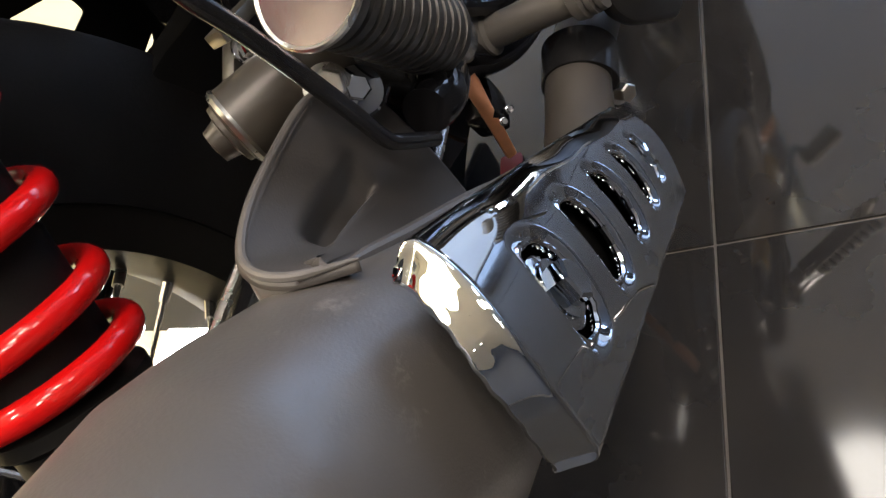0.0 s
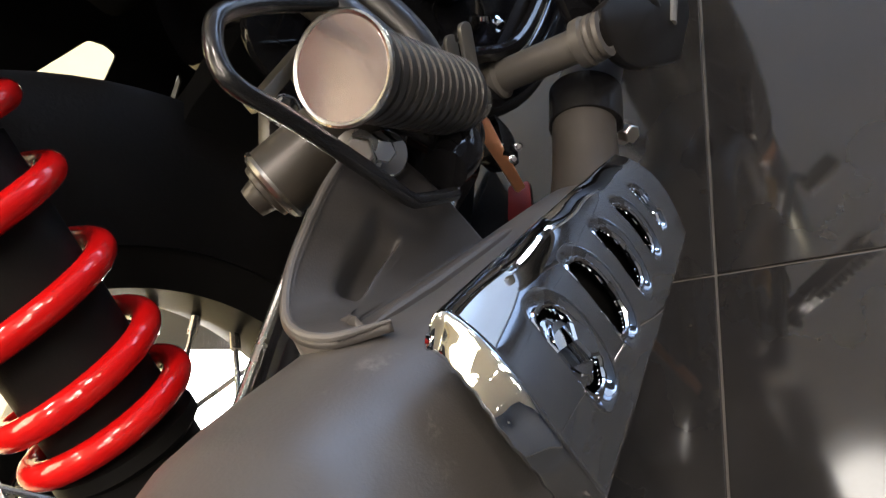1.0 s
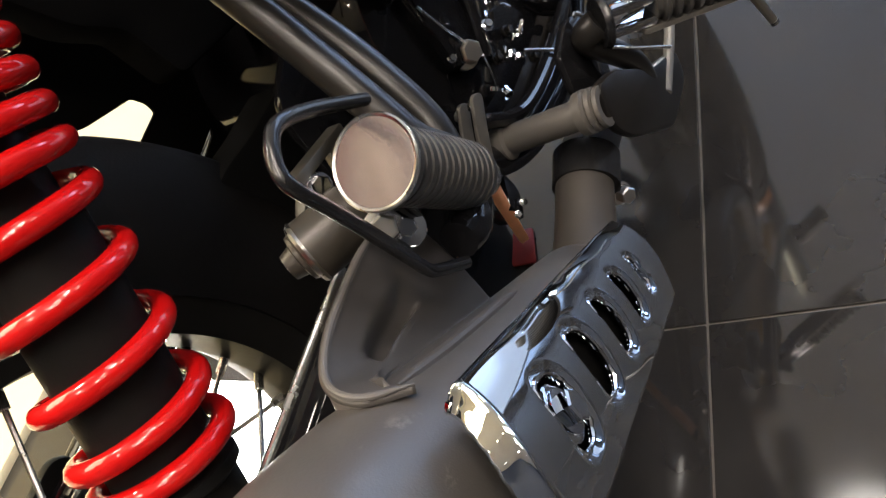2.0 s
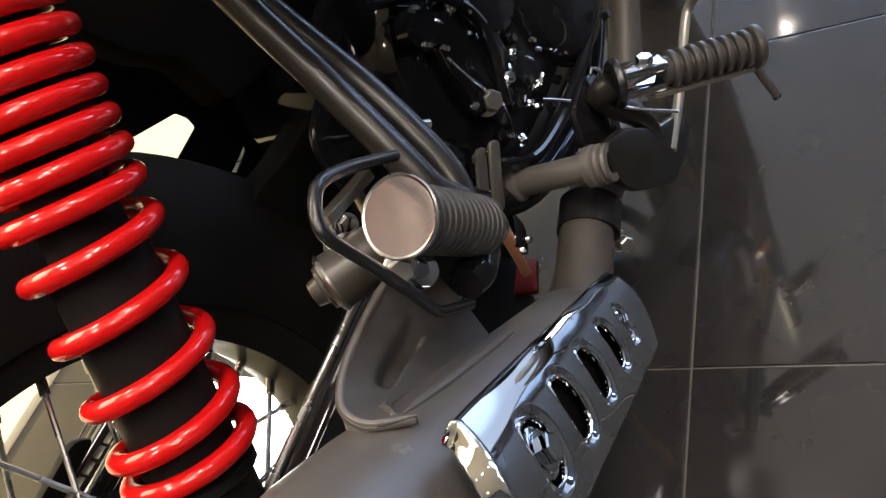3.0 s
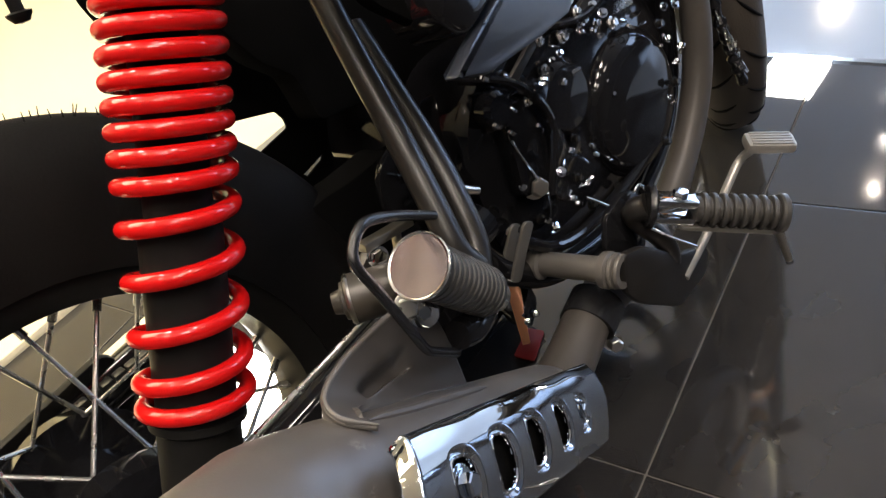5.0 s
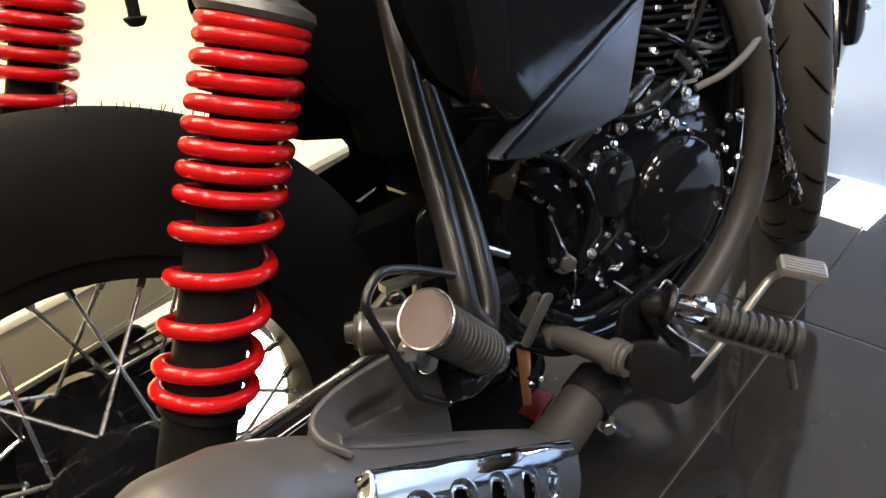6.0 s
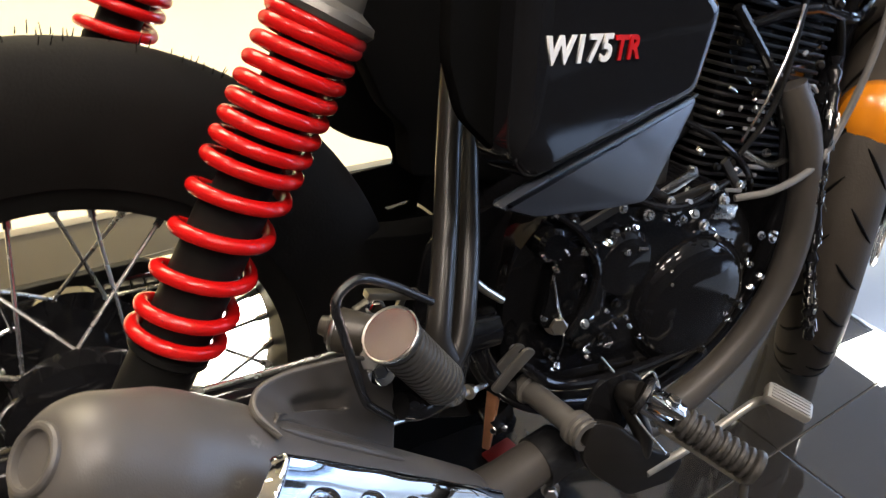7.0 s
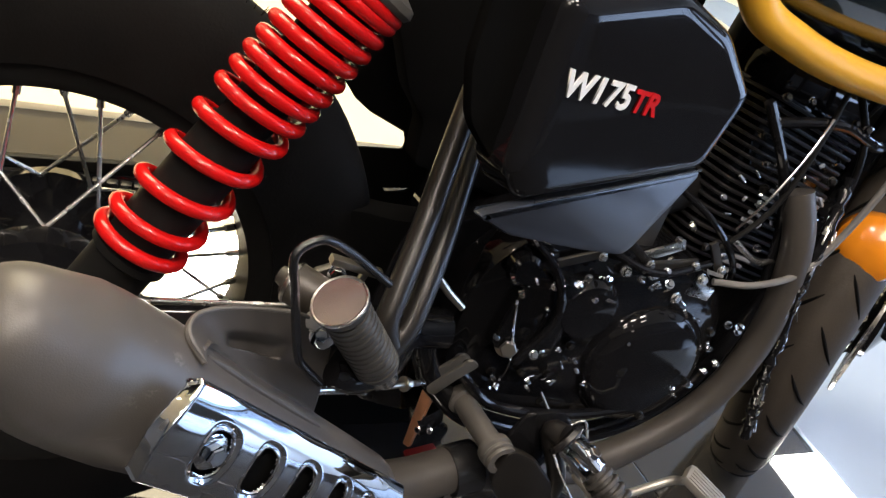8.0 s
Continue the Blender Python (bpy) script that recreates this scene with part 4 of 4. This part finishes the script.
add("head_cover", block(cyl0 + cyd * 0.215, (0.12, 0.13, 0.045), pose(0, 0, 0, -11), 0.014), CASE, eng)
add("intake", sweep(catmull([(0.03, 0.79, 0.50), (0.05, 0.74, 0.49), (0.055, 0.68, 0.48)], 6), 0.021, 18), PLASTIC, eng)
carb = add("carburettor", block((0.06, 0.70, 0.475), (0.06, 0.06, 0.075), bevel=0.01), CAST_DARK, eng)
add("carburettor_bowl", lathe([(0, 0.026), (0.03, 0.026), (0.036, 0.02)], (0.06, 0.70, 0.445), (0, 0, -1), 24), ZINC, carb)
add("throttle_link", block((0.098, 0.735, 0.452), (0.004, 0.05, 0.012), pose(0, 0, 0, 25), 0.0015), STEEL, carb)
add("throttle_link", block((0.100, 0.765, 0.430), (0.004, 0.05, 0.010), pose(0, 0, 0, -35), 0.0015), STEEL, carb)
add("cable_guide", block((0.102, 0.80, 0.412), (0.006, 0.04, 0.018), pose(0, 0, 0, -10), 0.002), STEEL, carb)
add("control_cable", sweep(catmull([(0.115, 0.800, 0.432), (0.13, 0.840, 0.441), (0.13, 0.895, 0.462), (0.13, 0.925, 0.515), (0.13, 0.945, 0.590), (0.12, 0.96, 0.68)], 8), 0.0038, 12), CABLE, label="grey control cable")
add("control_cable", sweep(catmull([(0.10, 0.80, 0.46), (0.105, 0.84, 0.52), (0.10, 0.86, 0.60), (0.09, 0.87, 0.68)], 8), 0.003, 10), PLASTIC, label="thin black control cable")
add("wire", sweep(catmull([(0.105, 0.805, 0.49), (0.115, 0.815, 0.53), (0.11, 0.84, 0.58), (0.10, 0.86, 0.62)], 6), 0.0015, 8), STEEL, eng)

for k, (y, z, l, tilt) in enumerate([(0.63, 0.44, 0.05, 20), (0.69, 0.455, 0.04, -30), (0.74, 0.445, 0.06, 10), (0.60, 0.40, 0.035, 60), (0.79, 0.46, 0.04, -50), (0.655, 0.39, 0.03, 80)]):
    add("engine_bracket", block((0.112 + 0.004 * (k % 2), y, z), (0.005, l, 0.009), pose(0, 0, 0, tilt), 0.0015), BLACKBOLT if k % 2 else CAST_DARK, eng)
    add("bracket_screw", hexbolt((0.117 + 0.004 * (k % 2), y + 0.4 * l * math.cos(radians(tilt)), z + 0.4 * l * math.sin(radians(tilt))), (1, 0, 0.1), 0.0036, 0.005), STEEL, eng)
for k, path in enumerate([[(0.10, 0.56, 0.46), (0.125, 0.60, 0.43), (0.128, 0.62, 0.38), (0.12, 0.60, 0.32)], [(0.09, 0.64, 0.47), (0.12, 0.67, 0.45), (0.125, 0.72, 0.44), (0.11, 0.79, 0.45)], [(0.08, 0.70, 0.53), (0.11, 0.76, 0.50), (0.115, 0.81, 0.46), (0.10, 0.84, 0.42)]]):
    add("hose", sweep(catmull(path, 8), 0.0048 - 0.0006 * k, 12), GLOSS, eng)
add("vent_cap", lathe([(0, 0.016), (0.012, 0.016), (0.016, 0.012), (0.016, 0.0)], (0.112, 0.57, 0.425), (1, -0.1, 0.1), 28), CASE, eng)

# bright bits put where the engine glints, for small parts and highlights
GLINT_BITS = [(0.580, 0.447), (0.564, 0.423), (0.581, 0.409), (0.575, 0.357), (0.612, 0.374), (0.621, 0.360), (0.621, 0.334), (0.654, 0.327), (0.648, 0.302), (0.695, 0.299), (0.620, 0.293), (0.581, 0.296), (0.656, 0.428), (0.662, 0.411), (0.706, 0.431), (0.725, 0.434), (0.720, 0.484), (0.778, 0.402), (0.721, 0.360), (0.830, 0.359), (0.854, 0.387), (0.863, 0.325), (0.832, 0.293), (0.807, 0.288), (0.637, 0.428)]
random.seed(11)
for y, z in GLINT_BITS:
    for j in range(3):
        o = Vector((0.118 + random.uniform(-0.006, 0.012), y + random.uniform(-0.011, 0.011), z + random.uniform(-0.011, 0.011)))
        d = Vector((1, random.uniform(-0.7, 0.3), random.uniform(-0.2, 0.9))).normalized()
        kind = random.random()
        if kind < 0.4:
            add("clutter_screw", hexbolt(o, d, random.uniform(0.0018, 0.0036), 0.005), BRIGHT, eng)
        elif kind < 0.75:
            add("clutter_clip", block(o, (0.003, random.uniform(0.003, 0.012), random.uniform(0.0015, 0.004)), pose(0, 0, 0, random.uniform(-60, 60), random.uniform(-30, 30), random.uniform(-30, 30)), 0.0008), BRIGHT if j else STEEL, eng)
        else:
            add("glint_ring", lathe([(-0.0015, 0.0042), (-0.0015, 0.0052), (0.0015, 0.0052), (0.0015, 0.0042)], o, d.orthogonal(), 16, closed=True), BRIGHT, eng)

sw = add("brake_switch", block((0.070, 0.556, 0.208), (0.028, 0.034, 0.042), pose(0, 0, 0, 25, 10, 20), 0.009), GLOSS, eng, "gloss black switch body")
# bright heads stand for the glints on the switch body
for d in ((0.010, -0.012, 0.012), (0.012, 0.006, -0.014), (0.014, -0.010, -0.010), (0.006, 0.012, 0.018)):
    add("switch_glint", hexbolt(Vector((0.072, 0.554, 0.210)) + Vector(d), (0.7, -0.5, 0.5), 0.0026, 0.005), BRIGHT, sw)
# random bright and black bits added for glints and clutter round the cylinder
random.seed(21)
for k in range(46):
    o = Vector((random.uniform(0.079, 0.098), random.uniform(0.79, 0.95), random.uniform(0.44, 0.64)))
    if random.random() < 0.5:
        add("clutter_clip", block(o, (0.003, random.uniform(0.004, 0.014), random.uniform(0.002, 0.004)), pose(0, 0, 0, random.uniform(-70, 70), random.uniform(-30, 30), random.uniform(-30, 30)), 0.0008), BRIGHT if k % 3 else FINTIP, eng)
    else:
        add("clutter_screw", hexbolt(o, (1, random.uniform(-0.7, 0.2), random.uniform(-0.2, 0.8)), random.uniform(0.002, 0.0042), 0.005), BRIGHT if k % 2 else BLACKBOLT, eng)
for k, path in enumerate([[(0.09, 0.78, 0.62), (0.10, 0.83, 0.56), (0.098, 0.87, 0.50), (0.10, 0.89, 0.43)], [(0.07, 0.90, 0.66), (0.092, 0.93, 0.60), (0.09, 0.95, 0.53), (0.08, 0.955, 0.46)], [(0.085, 0.80, 0.60), (0.095, 0.88, 0.615), (0.085, 0.96, 0.60), (0.06, 1.02, 0.62)], [(0.088, 0.83, 0.47), (0.10, 0.86, 0.455), (0.10, 0.90, 0.46), (0.09, 0.94, 0.44)]]):
    add("hose", sweep(catmull(path, 8), (0.0055, 0.004, 0.006, 0.0035)[k], 12), (GLOSS, PLASTIC, CASE, STEEL)[k], eng)

# chain on the far side
def chain():
    spk = add("rear_sprocket", lathe([(-0.004, 0.02), (-0.004, 0.034), (0.004, 0.034), (0.004, 0.02)], (-0.100, 0.1745, 0.3075), (1, 0, 0), 40), CAST_DARK)
    bm = bmesh.new()
    n = 38
    vs = []
    for side in (-0.003, 0.003):
        ring = []
        for k in range(n * 2):
            r = 0.0425 if k % 2 else 0.037
            a = math.pi * k / n
            ring.append(bm.verts.new((-0.100 + side, 0.1745 + r * math.cos(a), 0.3075 + r * math.sin(a))))
        vs.append(ring)
    for k in range(2 * n):
        bm.faces.new((vs[0][k], vs[0][(k + 1) % (2 * n)], vs[1][(k + 1) % (2 * n)], vs[1][k]))
    bm.faces.new(vs[0][::-1])
    bm.faces.new(vs[1])
    add("teeth", bm, CAST_DARK, spk)
    pts = [(0.1745 + 0.0127 * k, 0.3515 - 0.0004 * k) for k in range(28)]
    pts += [(0.1745 - 0.044 * math.sin(a), 0.3075 + 0.044 * math.cos(a)) for a in [math.pi * k / 11 for k in range(1, 11)]]
    link = None
    for k, (y, z) in enumerate(pts):
        if link is None:
            link = add("chain_link", block((0, 0, 0), (0.012, 0.0115, 0.0085), bevel=0.0025), CAST_DARK, spk)
        else:
            ob = new("chain_link", link.data)
            ob.parent = spk
            link = ob
        link.location = (-0.100, y, z)


chain()
# added dark plate for the swing arm mass, hiding cream below the chain
add("far_arm_plate", plate(rounded([(-0.20, 0.338), (0.10, 0.358), (0.255, 0.370), (0.265, 0.33), (0.20, 0.25), (0.10, 0.15), (-0.20, 0.10)], 0.015), 0.012, axes((-0.118, 0, 0), (0, 1, 0), (0, 0, 1)), 0.003), PLASTIC)

# side cover and tank
CM = axes((0.231, 0.463, 0.630), (-0.2107, 0.978, -0.062), (-0.06, 0.05, 1))


def bulged(outline, m, depth, back, rings=9, pull=0.30):
    """A shell that swells from its outline: steep at the rim, flat in the middle."""
    bm = bmesh.new()
    cx, cy = sum(p[0] for p in outline) / len(outline), sum(p[1] for p in outline) / len(outline)
    rows = [[bm.verts.new(m @ Vector((x, y, -back))) for x, y in outline]]
    for k in range(rings + 1):
        a = 0.5 * math.pi * k / rings
        f = 1 - pull * (1 - math.cos(a))
        rows.append([bm.verts.new(m @ Vector((cx + (x - cx) * f, cy + (y - cy) * f, depth * math.sin(a)))) for x, y in outline])
    n = len(outline)
    for a, b in zip(rows, rows[1:]):
        for j in range(n):
            bm.faces.new((a[j], a[(j + 1) % n], b[(j + 1) % n], b[j]))
    bm.faces.new(rows[-1])
    bm.faces.new(rows[0][::-1])
    return bm


cover = add("side_cover", bulged(rounded([(-0.016, 0.045), (0.080, 0.075), (0.150, 0.058), (0.204, 0.022), (0.204, 0.010), (0.188, -0.045), (0.0885, -0.0705), (0.006, -0.091), (-0.014, -0.070)], 0.010, 8), CM @ Matrix.Translation((0, 0, -0.012)), 0.012, 0.03, pull=0.20), GLOSS, label="gloss black side cover with white and red lettering", angle=70)
add("lower_panel", plate(rounded([(-0.022, -0.104), (0.006, -0.094), (0.0885, -0.0715), (0.186, -0.0465), (0.1895, -0.052), (0.147, -0.121), (0.138, -0.127), (0.0925, -0.125), (0.0135, -0.117)], 0.005, 6), 0.012, CM @ Matrix.Translation((0, 0, -0.010)), 0.004), GUNMETAL, cover, "gunmetal grey lower panel")
# added black panel that hides the tops of the frame tubes
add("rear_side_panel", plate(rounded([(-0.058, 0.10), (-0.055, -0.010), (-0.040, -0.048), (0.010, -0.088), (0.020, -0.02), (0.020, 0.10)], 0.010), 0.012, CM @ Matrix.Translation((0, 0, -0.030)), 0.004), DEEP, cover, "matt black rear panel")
add("trim_strip", sweep([CM @ Vector((0.020, -0.0885, -0.002)), CM @ Vector((0.0885, -0.0705, -0.001)), CM @ Vector((0.184, -0.0450, -0.002))], 0.0010, 8), BLACKBOLT, cover)
bm = bmesh.new()
rings = []
for k in range(17):
    t = k / 16
    y = 0.66 + 0.50 * t
    hw = 0.085 + 0.045 * math.sin(math.pi * min(1, t * 1.15 + 0.05)) ** 0.8
    zb, zt = 0.700 - 0.075 * t + 0.06 * t * t, 0.79 + 0.12 * math.sin(math.pi * (0.15 + 0.75 * t))
    ring = []
    for j in range(24):
        a = 2 * math.pi * j / 24
        c, sn = math.cos(a), math.sin(a)
        ring.append(bm.verts.new((hw * math.copysign(abs(c) ** 0.55, c), y, (zb + zt) / 2 + (zt - zb) / 2 * math.copysign(abs(sn) ** 0.7, sn))))
    rings.append(ring)
for a, b in zip(rings, rings[1:]):
    for j in range(24):
        bm.faces.new((a[j], a[(j + 1) % 24], b[(j + 1) % 24], b[j]))
bm.faces.new(rings[0])
bm.faces.new(rings[-1])
tank = add("fuel_tank", bm, TEAL, label="dark fuel tank with a yellow lower band")
add("band", sweep(catmull([(0.098, 0.690, 0.715), (0.100, 0.715, 0.692), (0.102, 0.755, 0.680), (0.104, 0.815, 0.669), (0.108, 0.90, 0.664), (0.110, 1.06, 0.666)], 6), 0.0165, 16), YELLOW, tank, "yellow painted band")


def lettering(text, size, m, mat, name, label):
    cu = bpy.data.curves.new(name, "FONT")
    cu.body, cu.size, cu.extrude, cu.offset, cu.shear, cu.space_character = text, size, 0.0008, 0.0007, 0.12, 1.08
    tmp = new(name, cu)
    dg = bpy.context.evaluated_depsgraph_get()
    me = bpy.data.meshes.new_from_object(tmp.evaluated_get(dg))
    bpy.data.objects.remove(tmp)
    me.materials.clear()
    me.materials.append(mat)
    ob = new(name, me)
    ob.parent = cover
    ob.matrix_local = m
    ob["label"] = label
    return ob


tm = CM @ Matrix.Translation((0.001, -0.0125, 0.0006))
lettering("W175", 0.0245, tm, WHITE, "lettering", "white raised letters W175")
lettering("TR", 0.0225, tm @ Matrix.Translation((0.0672, 0.0, 0)), RED, "lettering", "red raised letters TR")

# added dark plate that covers the pale floor behind the front parts
add("front_gap_filler", plate(rounded([(0.80, 0.60), (0.84, 0.43), (0.98, 0.40), (1.06, 0.50), (1.10, 0.66), (1.06, 0.75), (0.82, 0.74)], 0.02), 0.02, axes((-0.03, 0, 0), (0, 1, 0), (0, 0, 1)), 0.004), PLASTIC)
SD = Vector((0.55, -0.80, 0.15)).normalized()
sig = add("turn_signal", lathe([(-0.03, 0.008), (0, 0.012), (0.006, 0.028), (0.026, 0.040), (0.030, 0.0415)], Vector((0.102, 1.015, 0.492)) - SD * 0.03, SD, 32), PLASTIC)
add("lens", lathe([(0.030, 0.0405), (0.040, 0.0415), (0.052, 0.037), (0.061, 0.025), (0.065, 0.010), (0.0655, 0.0)], Vector((0.102, 1.015, 0.492)) - SD * 0.03, SD, 32), AMBER, sig, "amber signal lens")
add("signal_stem", sweep(catmull([(0.085, 1.04, 0.487), (0.06, 1.06, 0.50), (0.04, 1.06, 0.55), (0.03, 1.06, 0.60)], 5), 0.009, 12), PLASTIC, sig)

# glossy cable loom beside the exhaust pipe, with bright bits for the glints along it
DOWN = catmull([(0.130, 0.962, 0.230), (0.130, 0.948, 0.275), (0.130, 0.934, 0.321), (0.131, 0.917, 0.39), (0.130, 0.905, 0.45), (0.118, 0.915, 0.51), (0.09, 0.94, 0.56)], 8)
down = add("cable_loom", sweep(DOWN, [0.0065 + 0.0014 * math.sin(k * 2.1) + 0.0008 * math.sin(k * 3.7) for k in range(len(DOWN))], 14), GLOSS, label="gloss black wrapped cable loom")
random.seed(17)
for k in range(44):
    i = random.randrange(1, len(DOWN) - 8)
    d = (DOWN[i + 1] - DOWN[i]).normalized()
    a = radians(random.uniform(-75, 60))
    out = square_to(d, (math.cos(a), math.sin(a), 0.15)).normalized()
    o = DOWN[i] + (DOWN[i + 1] - DOWN[i]) * random.random() + out * random.uniform(0.0058, 0.0085)
    m = axes(o, out.cross(d), d + out * random.uniform(-0.3, 0.3))
    add("loom_glint", block((0, 0, 0), (random.uniform(0.0018, 0.0045), random.uniform(0.005, 0.020), 0.0022), m, 0.0007), BRIGHT if k % 3 else STEEL, down)

# forks, caliper and front fender stay
FT = Matrix.Translation(FRONT) @ pose(0, 0, 0, 0, 0, 33.4)
for sx in (-1, 1):
    a, b, c = FT @ Vector((sx * 0.082, 0, 0)), FT @ Vector((sx * 0.082, -0.09, 0.22)), FT @ Vector((sx * 0.082, -0.24, 0.58))
    leg = add("fork_leg", sweep([a - Vector((0, 0, 0.02)), a, b], [0.018, 0.024, 0.024], 20), CASE)
    add("stanchion", sweep([b, c], 0.0165, 18), CHROME, leg, "chrome fork tube")
    for k in range(5):
        o = a.lerp(b, 0.15 + 0.17 * k)
        add("fork_bolt", hexbolt(o + (FT.to_3x3() @ Vector((sx * 0.022, -0.006, 0))), FT.to_3x3() @ Vector((sx, -0.4, 0.2)), 0.005, 0.006), STEEL, leg)
add("brake_disc", lathe([(-0.002, 0.075), (-0.002, 0.125), (0.002, 0.125), (0.002, 0.075)], FT @ Vector((0.058, 0, 0)), FT.to_3x3() @ Vector((1, 0, 0)), 48), STEEL, front_hub)

# ---- floor tiles ----
tile_mesh = None
tx, ty = Vector((math.cos(radians(TILE_TURN)), math.sin(radians(TILE_TURN)), 0)), Vector((-math.sin(radians(TILE_TURN)), math.cos(radians(TILE_TURN)), 0))
for i in range(-7, 7):
    for j in range(-7, 11):
        c = TILE_AT + tx * TILE_SIZE * (i + 0.5) + ty * TILE_SIZE * (j + 0.5)
        if not (-3.85 < c.x < 3.85 and -2.85 < c.y < 6.05):
            continue
        if tile_mesh is None:
            first = part("floor_tile", block((0, 0, -0.004), (TILE_SIZE - 0.0026, TILE_SIZE - 0.0026, 0.008), bevel=0.001), TILE, floor, angle=10)
            tile_mesh = first.data
            ob = first
        else:
            ob = new("floor_tile", tile_mesh)
            ob.parent = floor
        ob.matrix_world = Matrix.Translation(c) @ Matrix.Rotation(radians(TILE_TURN), 4, "Z")
